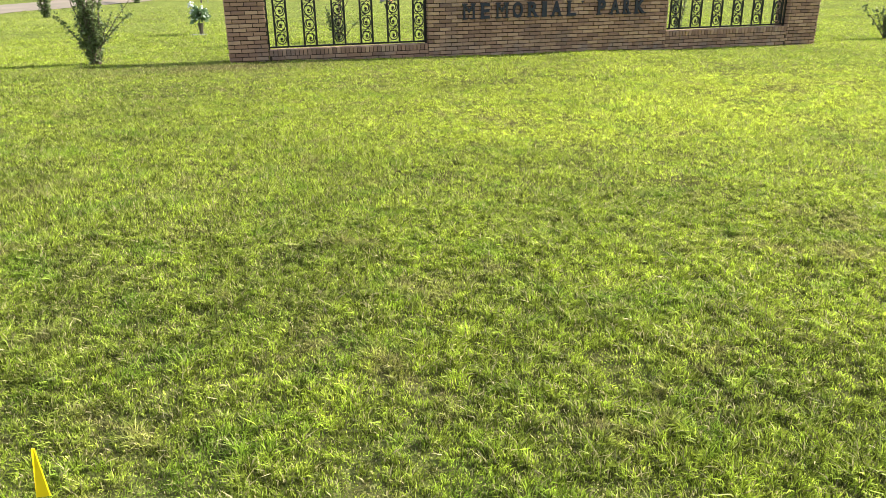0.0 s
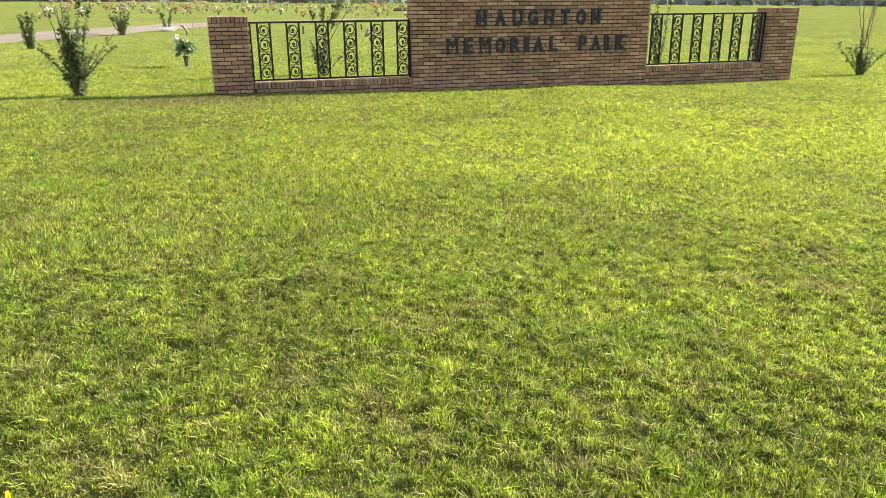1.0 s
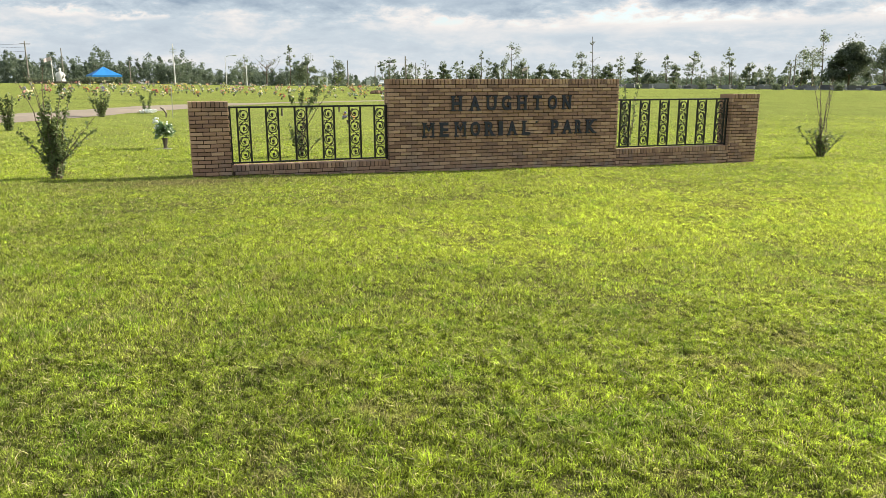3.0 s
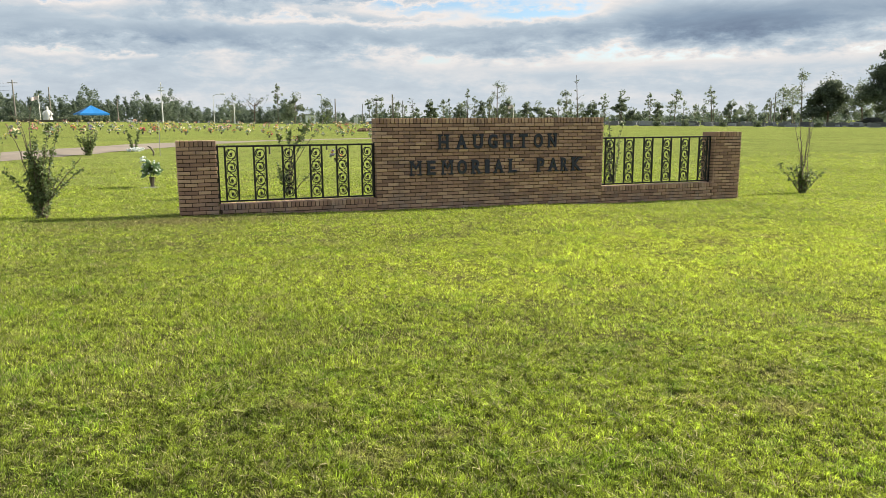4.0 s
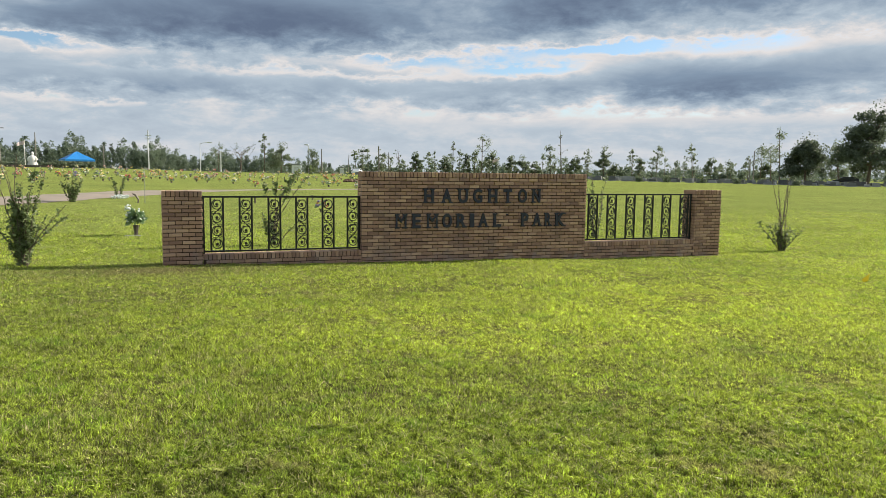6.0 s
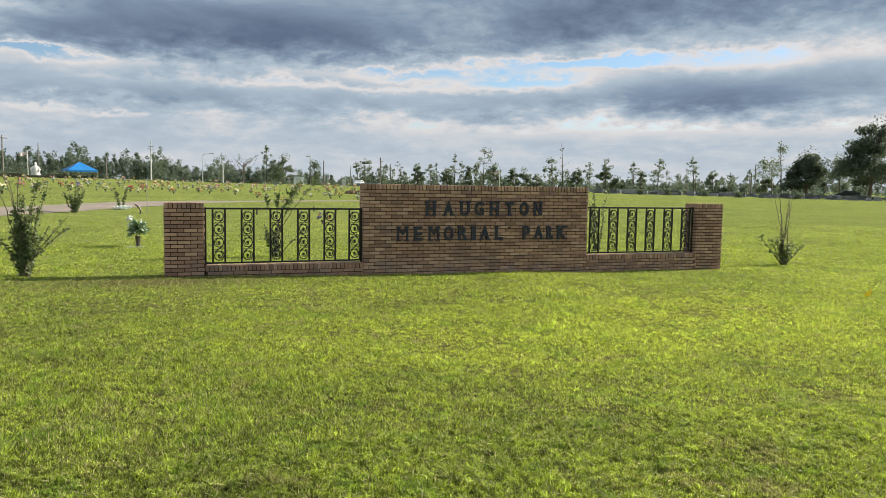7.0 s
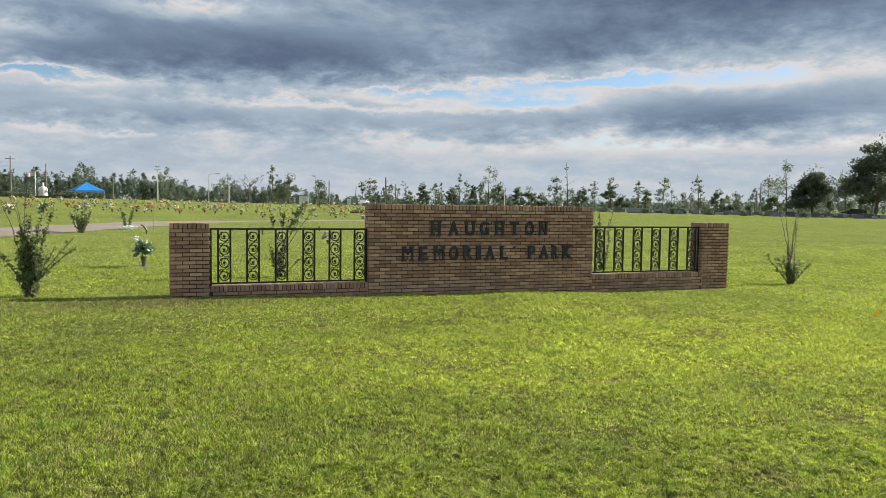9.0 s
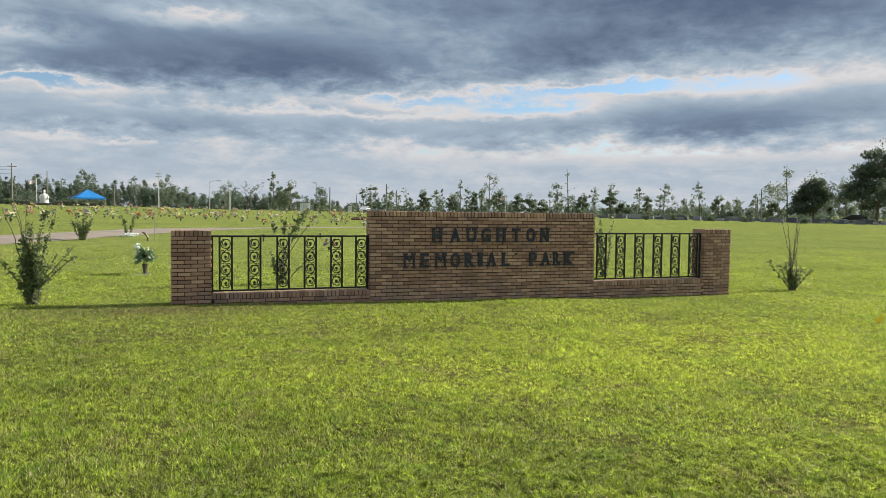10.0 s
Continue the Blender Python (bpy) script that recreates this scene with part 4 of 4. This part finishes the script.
pole(3.15, 170, 6.0, 0.075, M_PALE_METAL, "grey street lamp with a curved arm", lamp=1.6)
pole(4.60, 170, 4.6, 0.13, M_PALE_METAL, STEEL_POLE)
pole(11.05, 170, 6.2, 0.12, M_PALE_METAL, "grey street lamp with a curved arm", lamp=-0.9)
pole(12.05, 170, 5.6, 0.16, M_POLE, WOOD_POLE)
pole(14.05, 175, 4.6, 0.10, M_POLE, WOOD_POLE, lean=3)
pole(16.4, 170, 6.6, 0.17, M_POLE, WOOD_POLE)
pole(17.2, 170, 5.2, 0.14, M_POLE, WOOD_POLE)
pole(44.1, 168, 4.8, 0.16, M_POLE, WOOD_POLE)
pole(44.35, 172, 6.6, 0.14, M_POLE, WOOD_POLE)


def power_line(b0, b1, distance, height, sag):
    """A slack cable between two poles."""
    p, q = (Vector((*polar(b, distance), gz(*polar(b, distance)) + height)) for b in (b0, b1))
    pts = [p.lerp(q, t) - Vector((0, 0, sag * 4 * t * (1 - t))) for t in np.linspace(0, 1, 13)]
    ob = Shape().tube(pts, 0.025, 4).thing("power_line", M_RUBBER)
    tagged(ob, "thin black power line sagging between poles", "cable", "power lines")


for level in (7.6, 7.0, 6.2):
    power_line(-19.0, -9.65, 170, level, 0.5)


def flagpole(bearing, distance, tall, side):
    x, y = polar(bearing, distance)
    thing = empty("flagpole", pose(x, y, gz(x, y), 0, 0, -bearing), "white flagpole with a small faded flag", "flagpole", "flagpoles")
    part("shaft", Shape().tube([(0, 0, -0.2), (0, 0, tall)], [0.06, 0.04], 8), M_WHITE, thing)
    s = Shape()
    cols = 7
    for i in range(cols):
        t = i / (cols - 1)
        for zz in (tall - 0.12 - 0.35 * t, tall - 0.65 - 0.30 * t):
            s.v.append((side * (0.05 + 0.95 * t), 0.18 * math.sin(5 * t), zz))
    s.f = [(2 * i, 2 * i + 1, 2 * i + 3, 2 * i + 2) for i in range(cols - 1)]
    part("cloth", s, M_CLOTH, thing, "faded red and white cloth")


flagpole(-8.2, 128, 4.0, -1)
flagpole(25.7, 135, 3.6, -1)


def shed(bearing, distance, w, d, hgt):
    x, y = polar(bearing, distance)
    thing = empty("white_shed", pose(x, y, gz(x, y), 0, 0, -bearing), "small white flat-roofed shed among the graves", "shed", "white sheds")
    part("wall", Shape().box(-w / 2, w / 2, -d / 2, d / 2, -0.1, hgt, 0.02), M_SHED, thing)
    part("roof", Shape().box(-w / 2 - 0.1, w / 2 + 0.1, -d / 2 - 0.1, d / 2 + 0.1, hgt, hgt + 0.12, 0.02), M_STONE, thing)
    part("door", Shape().box(-0.4, 0.4, -d / 2 - 0.03, -d / 2 + 0.01, 0, hgt * 0.8, 0.01), M_PALE_METAL, thing)


shed(10.15, 135, 1.7, 1.5, 1.5)
shed(13.58, 150, 0.8, 0.8, 1.3)


def parked_car(bearing, distance, paint, turn, label, estate=False):
    x, y = polar(bearing, distance)
    car = empty("parked_car", pose(x, y, gz(x, y), 0, 0, turn), label, "car", "parked cars")
    rear = 2.1 if estate else 1.5
    side = [(-2.25, 0.35), (-2.2, 0.75), (-1.2, 0.92), (-0.55, 1.42), (rear - 0.5, 1.45), (rear + 0.1, 0.98), (2.2, 0.92), (2.25, 0.4)]
    s = Shape()
    for yy, inset in ((-0.88, 0.0), (0.88, 0.0)):
        s.v += [(px, yy * (0.86 if pz > 1.0 else 1.0), pz) for px, pz in side]
    n_side = len(side)
    s.f = [tuple(reversed(range(n_side))), tuple(range(n_side, 2 * n_side))] + [(k, (k + 1) % n_side, n_side + (k + 1) % n_side, n_side + k) for k in range(n_side)]
    part("body", s, paint, car)
    for yy in (-0.83, 0.83):
        part("side_window", Shape().box(-0.6, rear - 0.4, yy - 0.02, yy + 0.02, 0.98, 1.34, 0.01), M_GLASS, car)
        for px in (-1.4, 1.4):
            part("wheel", Shape().tube([(px, yy - 0.1, 0.32), (px, yy + 0.1, 0.32)], 0.32, 12), M_RUBBER, car)


parked_car(14.75, 186, M_CAR, 60, "white car parked beyond the graves")
parked_car(50.2, 162, M_DARK_CAR, -45, "dark car parked under the oak trees", True)


# ---- headstones ----
def headstone(w, d, hgt, base):
    s = Shape()
    arch = [(w / 2 * math.cos(math.pi * k / 8), hgt + 0.10 * math.sin(math.pi * k / 8)) for k in range(9)]
    front = [(w / 2, 0.12)] + arch + [(-w / 2, 0.12)]
    count = len(front)
    s.v = [(px, -d / 2, pz) for px, pz in front] + [(px, d / 2, pz) for px, pz in front]
    s.f = [tuple(range(count))[::-1], tuple(range(count, 2 * count))] + [(k, (k + 1) % count, count + (k + 1) % count, count + k) for k in range(count)]
    stone = empty("headstone", Matrix(), "upright grey granite headstone on a base", "headstone", "headstones")
    part("tablet", s, M_STONE, stone)
    part("base", Shape().box(-w / 2 - 0.15, w / 2 + 0.15, -d / 2 - 0.12, d / 2 + 0.12, -0.1, 0.13, 0.02), M_STONE, stone)
    return stone


stones = [headstone(0.9, 0.25, 0.60, 0), headstone(1.3, 0.3, 0.68, 0), headstone(1.8, 0.3, 0.75, 0), headstone(0.65, 0.22, 0.7, 0)]
spots = []
for distance, first, last, gap in ((126, 33.2, 54, 3.0), (131, 33.0, 54, 2.3), (138, 14.8, 54, 2.3), (146, 15.5, 54, 2.3), (154, 15.0, 54, 2.4)):
    b = first
    while b < last:
        spots.append((b, distance + rng.uniform(-1.5, 1.5)))
        b += math.degrees(rng.uniform(0.35, 1.5) * gap * 0.75 / distance)
for k, (b, d) in enumerate(spots):
    x, y = polar(b, d)
    m = pose(x, y, gz(x, y), 0, 0, -b + rng.uniform(-25, 25))
    if k < 4:
        stones[k].matrix_world = m
    else:
        copy_thing(stones[rng.choice((0, 0, 1, 1, 2, 3))], m @ Matrix.Diagonal((rng.uniform(0.6, 1.05), 1, rng.uniform(0.45, 0.95), 1)))
for k in range(40):
    b, d = rng.uniform(15, 33), rng.uniform(118, 140)
    x, y = polar(b, d)
    copy_thing(rng.choice(variants), pose(x, y, gz(x, y), 0, 0, rng.uniform(0, 360)) @ Matrix.Scale(rng.uniform(0.8, 1.3), 4))


# ---- trees ----
def clump(s, centre, radius, count, size, rng, flat=0.75):
    for _ in range(count):
        d = Vector((rng.gauss(0, 1), rng.gauss(0, 1), rng.gauss(0, 1))).normalized() * radius * rng.uniform(0.25, 1.0) ** 0.6
        d.z *= flat
        s.leaf(Vector(centre) + d, size * rng.uniform(0.6, 1.35), rng, 1.25)


def tree(kind, bearing, distance, tall, wide, seed, mat=None, leaf=0.42):
    rng = random.Random(seed)
    x, y = polar(bearing, distance)
    labels = {"broad": "leafy dark green broadleaf tree with an uneven crown", "sparse": "tall thin storm-thinned tree with sparse leafy tufts",
              "dead": "half-dead tree with bare forking limbs", "snag": "bare broken snag with a leafy foot", "cone": "dense dark conical evergreen tree", "oak": "large spreading dark green oak tree with a full crown"}
    thing = empty("tree", pose(x, y, gz(x, y) - 0.1, 0, 0, rng.uniform(0, 360)), labels[kind], "tree", "trees beyond the graves")
    wood, crown = Shape(), Shape()
    lean = (rng.uniform(-0.06, 0.06), rng.uniform(-0.06, 0.06), 1)
    r0 = max(0.10, tall * (0.013 if kind == "snag" else 0.020))
    if kind in ("broad", "oak"):
        trunk = curve_points((0, 0, 0), lean, tall * 0.7, rng, 0.08)
        wood.tube(trunk, [r0 * (1 - 0.1 * i) for i in range(7)], 7)
        for k in range(rng.randrange(20, 27) if kind == "broad" else 46):
            t = rng.uniform(0.32, 1.0)
            p = trunk[min(6, int(t * 6))]
            a = rng.uniform(0, 6.28)
            out = wide * 0.5 * math.sin(math.pi * min(1, 0.22 + 0.72 * t)) * rng.uniform(0.55, 1.0)
            end = Vector((math.cos(a) * out, math.sin(a) * out, p.z + tall * rng.uniform(-0.08, 0.22)))
            mid = p.lerp(end, 0.5) + Vector((0, 0, tall * 0.03))
            wood.tube([p, mid, end], [r0 * 0.34, r0 * 0.2, r0 * 0.06], 5)
            for q, g in ((end, 1.0), (mid.lerp(end, 0.4), 0.8)):
                clump(crown, q, wide * rng.uniform(0.09, 0.17) * g, int((26 if kind == "broad" else 60) * g * (wide / leaf / 14) ** 1.2) + 12, leaf, rng)
        clump(crown, trunk[-1] + Vector((0, 0, tall * 0.12)), wide * 0.2, 90, leaf, rng, 1.0)
    elif kind == "cone":
        wood.tube([(0, 0, 0), (0, 0, tall * 0.9)], [r0, r0 * 0.2], 7)
        for k in range(26):
            t = rng.uniform(0.08, 0.98)
            a = rng.uniform(0, 6.28)
            out = wide * 0.5 * (1.02 - t) ** 0.55 * rng.uniform(0.3, 0.85)
            clump(crown, (math.cos(a) * out, math.sin(a) * out, tall * t), wide * 0.19, 55, leaf, rng, 0.9)
    elif kind == "sparse":
        trunk = curve_points((0, 0, 0), lean, tall, rng, 0.07, 0, 9)
        wood.tube(trunk, [r0 * 0.75 * (1 - 0.095 * i) for i in range(9)], 6)
        first = rng.uniform(0.15, 0.6)
        for k in range(rng.randrange(12, 26)):
            t = first + (1 - first) * rng.uniform(0, 1) ** 0.75
            p = trunk[min(8, int(t * 8))]
            a = rng.uniform(0, 6.28)
            out = wide * 0.5 * rng.uniform(0.15, 1.0) * (0.4 + 0.75 * math.sin(math.pi * (t - first) / (1 - first)))
            end = p + Vector((math.cos(a) * out, math.sin(a) * out, tall * rng.uniform(-0.02, 0.10)))
            wood.tube([p, p.lerp(end, 0.6) + Vector((0, 0, 0.1)), end], [r0 * 0.22, r0 * 0.14, r0 * 0.05], 4)
            clump(crown, end, wide * rng.uniform(0.08, 0.22), rng.randrange(9, 34), leaf, rng, 0.8)
        clump(crown, trunk[-1], wide * 0.12, 22, leaf, rng, 1.6)
    else:
        trunk = curve_points((0, 0, 0), lean, tall * (0.55 if kind == "dead" else 1.0), rng, 0.05)
        wood.tube(trunk, [r0 * (1 - 0.11 * i) for i in range(7)], 7)
        limbs = 9 if kind == "dead" else 14
        for k in range(limbs):
            t = rng.uniform(0.55, 1.0) if kind == "dead" else rng.uniform(0.3, 0.98)
            a = 6.28 * k / limbs + rng.uniform(-0.4, 0.4)
            length = wide * 0.55 * rng.uniform(0.6, 1.1) if kind == "dead" else wide * rng.uniform(0.15, 0.4)
            limb = curve_points(trunk[int(t * 6)], (math.cos(a), math.sin(a), rng.uniform(0.3, 1.1)), length, rng, 0.3, 0.1)
            wood.tube(limb, [r0 * 0.4 * (1 - 0.13 * i) for i in range(7)], 5)
            for _ in range(4 if kind == "dead" else 1):
                p = limb[rng.randrange(2, 7)]
                twig = curve_points(p, (rng.uniform(-1, 1), rng.uniform(-1, 1), rng.uniform(0, 1)), length * 0.45, rng, 0.35, 0, 5)
                wood.tube(twig, [r0 * 0.14 * (1 - 0.18 * i) for i in range(5)], 4)
                if rng.random() < 0.45:
                    clump(crown, twig[-1], wide * 0.06, 10, leaf * 0.8, rng)
        if kind == "snag":
            for k in range(6):
                clump(crown, (rng.uniform(-0.3, 0.3) * wide, rng.uniform(-0.3, 0.3) * wide, tall * rng.uniform(0.03, 0.42)), wide * 0.2, 60, leaf, rng, 1.2)
    part("trunk", wood, M_BARK, thing)
    part("crown", crown, mat or (M_OAK if kind == "oak" else M_PINE if kind == "sparse" or (kind == "broad" and seed % 2) else M_TREE), thing)


# kind, bearing, distance, height, width
TREES = [("sparse", 4.45, 185, 6.8, 4.0), ("dead", 6.02, 180, 9.0, 7.2), ("broad", 9.0, 180, 7.8, 7.6), ("sparse", 7.75, 182, 9.2, 2.2), ("cone", 11.35, 170, 5.6, 4.6),
         ("sparse", 15.2, 185, 6.4, 3.6), ("snag", 16.5, 185, 7.2, 2.2), ("snag", 18.05, 185, 6.6, 4.2), ("broad", 19.3, 185, 6.6, 4.4), ("sparse", 20.3, 190, 6.0, 2.4),
         ("sparse", 20.8, 192, 6.2, 2.0), ("broad", 21.6, 190, 5.8, 4.0), ("sparse", 22.2, 190, 8.6, 3.0), ("sparse", 22.7, 190, 6.6, 3.4), ("cone", 23.3, 190, 5.8, 3.0),
         ("sparse", 23.9, 195, 6.6, 3.0), ("sparse", 24.45, 190, 10.4, 5.0), ("broad", 25.25, 192, 7.4, 5.6), ("broad", 26.8, 192, 6.2, 4.2), ("broad", 27.6, 190, 6.2, 5.2),
         ("broad", 28.5, 192, 4.4, 4.0), ("sparse", 29.1, 195, 5.8, 3.2), ("sparse", 29.8, 190, 8.2, 3.4), ("snag", 30.6, 188, 12.0, 4.4), ("broad", 31.6, 190, 6.2, 4.6),
         ("sparse", 32.6, 192, 7.2, 3.6), ("broad", 33.8, 190, 9.4, 4.8), ("broad", 34.6, 192, 4.2, 5.2), ("sparse", 35.9, 195, 7.6, 2.6), ("broad", 36.4, 195, 6.2, 4.0),
         ("sparse", 37.6, 195, 8.4, 3.0), ("sparse", 39.6, 198, 4.6, 3.2), ("sparse", 40.2, 195, 9.0, 3.0), ("broad", 41.5, 195, 6.4, 4.4), ("sparse", 42.6, 198, 5.0, 3.6),
         ("sparse", 44.8, 180, 8.0, 4.4), ("sparse", 45.5, 175, 7.6, 5.0), ("sparse", 46.1, 172, 11.2, 4.4), ("broad", 45.1, 185, 5.0, 5.0),
         ("oak", 47.7, 150, 9.8, 9.0), ("broad", 49.8, 165, 9.4, 8.0), ("oak", 51.5, 143, 15.4, 10.5)]
for k, (kind, b, d, tall, wide) in enumerate(TREES):
    tree(kind, b, d, tall, wide, 100 + k, leaf=0.24)


rng = random.Random(77)
for k in range(36):
    b = rng.uniform(14.5, 34) if k < 26 else rng.uniform(34, 47)
    tree("sparse", b, rng.uniform(198, 214), rng.uniform(3.4, 6.6), rng.uniform(1.8, 3.0), 300 + k, leaf=0.22)


def woods(name, b0, b1, distance, tall, count, seed, mat, label):
    """Distant woodland: many rough crowns, one behind another."""
    rng = random.Random(seed)
    s = Shape()
    for k in range(count):
        b = rng.uniform(b0, b1)
        d = distance * rng.uniform(1.0, 1.18)
        x, y = polar(b, d)
        z = gz(x, y)
        h = tall(b) * (0.62 + 0.5 * rng.random() ** 2)
        w = rng.uniform(2.0, 4.4)
        narrow = rng.choice((0.5, 1.0, 1.6))
        for _ in range(10):
            t = rng.uniform(0.04, 0.95)
            out = w * 0.5 * max(0.06, 1.03 - t ** narrow)
            clump(s, (x + rng.uniform(-out, out), y + rng.uniform(-out, out), z + h * t), w * rng.uniform(0.12, 0.28), 26, 0.32, rng, 1.0)
    ob = s.thing(name, mat)
    return tagged(ob, label, "woods", kind="stuff")


woods("woods", -12.5, 0.5, 205, lambda b: 7.6 + 1.2 * math.sin(b * 2.2), 230, 61, M_WOODS, "dense dark green woodland edge")
woods("woods", 0.0, 9.0, 215, lambda b: 5.6 + 1.2 * math.sin(b * 1.7), 130, 62, M_WOODS, "dense dark green woodland edge")
woods("woods", 8.0, 55.0, 235, lambda b: 3.6 + 0.9 * math.sin(b * 1.3), 380, 63, M_WOODS, "low hazy line of distant scrub and trees")


# ---- grass ----
def field(x, y, cell, seed):
    """Smooth random values, 0 to 1, on a lattice of that cell size."""
    table = np.random.default_rng(seed).uniform(0, 1, (512, 512))
    u, v = x / cell + 1000.5, y / cell + 1000.5
    i, j = np.floor(u).astype(int), np.floor(v).astype(int)
    a, b = u - i, v - j
    a, b = a * a * (3 - 2 * a), b * b * (3 - 2 * b)
    pick = lambda p, q: table[p % 512, q % 512]
    return (pick(i, j) * (1 - a) + pick(i + 1, j) * a) * (1 - b) + (pick(i, j + 1) * (1 - a) + pick(i + 1, j + 1) * a) * b


def grass(name, x0, x1, y0, y1, density, height, width, seed, keep=None, bent=False, label="short sunlit lawn grass with tufts and dry blades"):
    """Bent blades scattered over a stretch of lawn, thicker and taller in tufts."""
    rng = np.random.default_rng(seed)
    count = int((x1 - x0) * (y1 - y0) * density)
    x, y = rng.uniform(x0, x1, count), rng.uniform(y0, y1, count)
    tuft = 0.50 * field(x, y, 0.045, 5) + 0.28 * field(x, y, 0.27, 6) + 0.22 * field(x, y, 1.3, 7)
    tuft = np.clip((tuft - 0.5) * 1.35 + 0.5, 0.02, 1)
    good = rng.uniform(0, 1, count) < 0.30 + 1.3 * tuft
    # few blades stand on the worn strip at the pier's foot
    good &= rng.uniform(0, 1, count) > 0.8 * np.exp(-((x - 0.1) / 1.9) ** 2 - ((y + 0.55) / 0.5) ** 2)
    if keep is not None:
        good &= keep(x, y)
    x, y, tuft = x[good], y[good], tuft[good]
    count = len(x)
    z = ground_z(x, y)
    clump_way = 4 * math.pi * field(x, y, 0.11, 8)
    lean_way = clump_way + rng.normal(0, 1.5, count)
    lean = rng.uniform(0.05, 1.0, count) ** 1.4 * 1.7
    tall = height * rng.uniform(0.45, 1.15, count) * (0.22 + 1.75 * tuft ** 1.5)
    turn = rng.uniform(0, 2 * math.pi, count)
    wide = width * rng.uniform(0.6, 1.3, count)
    sx, sy = np.cos(turn) * wide / 2, np.sin(turn) * wide / 2
    lx, ly = np.cos(lean_way) * lean * tall, np.sin(lean_way) * lean * tall
    tip = np.stack([x + lx, y + ly, z + tall * rng.uniform(0.7, 1.0, count)], -1)
    if bent:
        corners = [np.stack([x, y, z - 0.008], -1), np.stack([x + sx + lx * 0.36, y + sy + ly * 0.36, z + tall * 0.52], -1),
                   tip, np.stack([x - sx + lx * 0.36, y - sy + ly * 0.36, z + tall * 0.56], -1)]
    else:
        corners = [np.stack([x - sx, y - sy, z - 0.006], -1), np.stack([x + sx, y + sy, z - 0.006], -1), tip]
    k = len(corners)
    v = np.stack(corners, 1).astype(np.float32)
    loops = np.arange(count * k, dtype=np.int32)
    me = bpy.data.meshes.new(name)
    me.vertices.add(count * k)
    me.vertices.foreach_set("co", v.ravel())
    me.loops.add(count * k)
    me.loops.foreach_set("vertex_index", loops)
    me.polygons.add(count)
    me.polygons.foreach_set("loop_start", np.arange(count, dtype=np.int32) * k)
    me.update(calc_edges=True)
    me.materials.append(M_BLADE)
    return tagged(new(name, me), label, "grass", kind="stuff")


def wedge(x, y):
    """The stretch of lawn between the viewing spot and the sign."""
    along = y + 12.9
    return (x > -0.65 - along * 0.25) & (x < 0.5 + along * 1.34)


def fading(x, y):
    """Thins the blades out towards the back of the lawn."""
    return np.random.default_rng(9).uniform(0, 1, len(x)) < np.clip((19.0 - y) / 16.0, 0, 1) ** 1.5


def thinning(x, y):
    """Fewer blades from the sign backwards."""
    return np.random.default_rng(11).uniform(0, 1, len(x)) < np.clip((9.0 - y) / 10.0, 0, 1) ** 1.6


def around(x, y):
    """The lawn on either side, thinning outwards."""
    along = y + 12.9
    off = np.maximum(-0.65 - along * 0.25 - x, x - 0.5 - along * 1.34)
    off = np.maximum(off, -11.9 - y)
    chance = np.clip(1.0 - off / 9.0, 0.5, 1) ** 5
    return ~(wedge(x, y) & (y > -11.9)) & (np.random.default_rng(10).uniform(0, 1, len(x)) < chance)


grass("lawn_grass", -2.5, 7.0, -11.9, -8.5, 30000, 0.037, 0.0042, 1, wedge, True)
grass("lawn_grass", -4.5, 13.0, -8.5, -3.5, 12500, 0.036, 0.0080, 2, wedge)
grass("lawn_grass", -8.0, 28.0, -3.5, 9.0, 4000, 0.033, 0.0120, 3, lambda x, y: wedge(x, y) & thinning(x, y))
grass("lawn_grass", -8.0, 32.0, 1.0, 19.0, 1000, 0.032, 0.016, 4, fading)
grass("lawn_grass", -11.0, 24.0, -20.0, 3.0, 4200, 0.036, 0.014, 6, around)
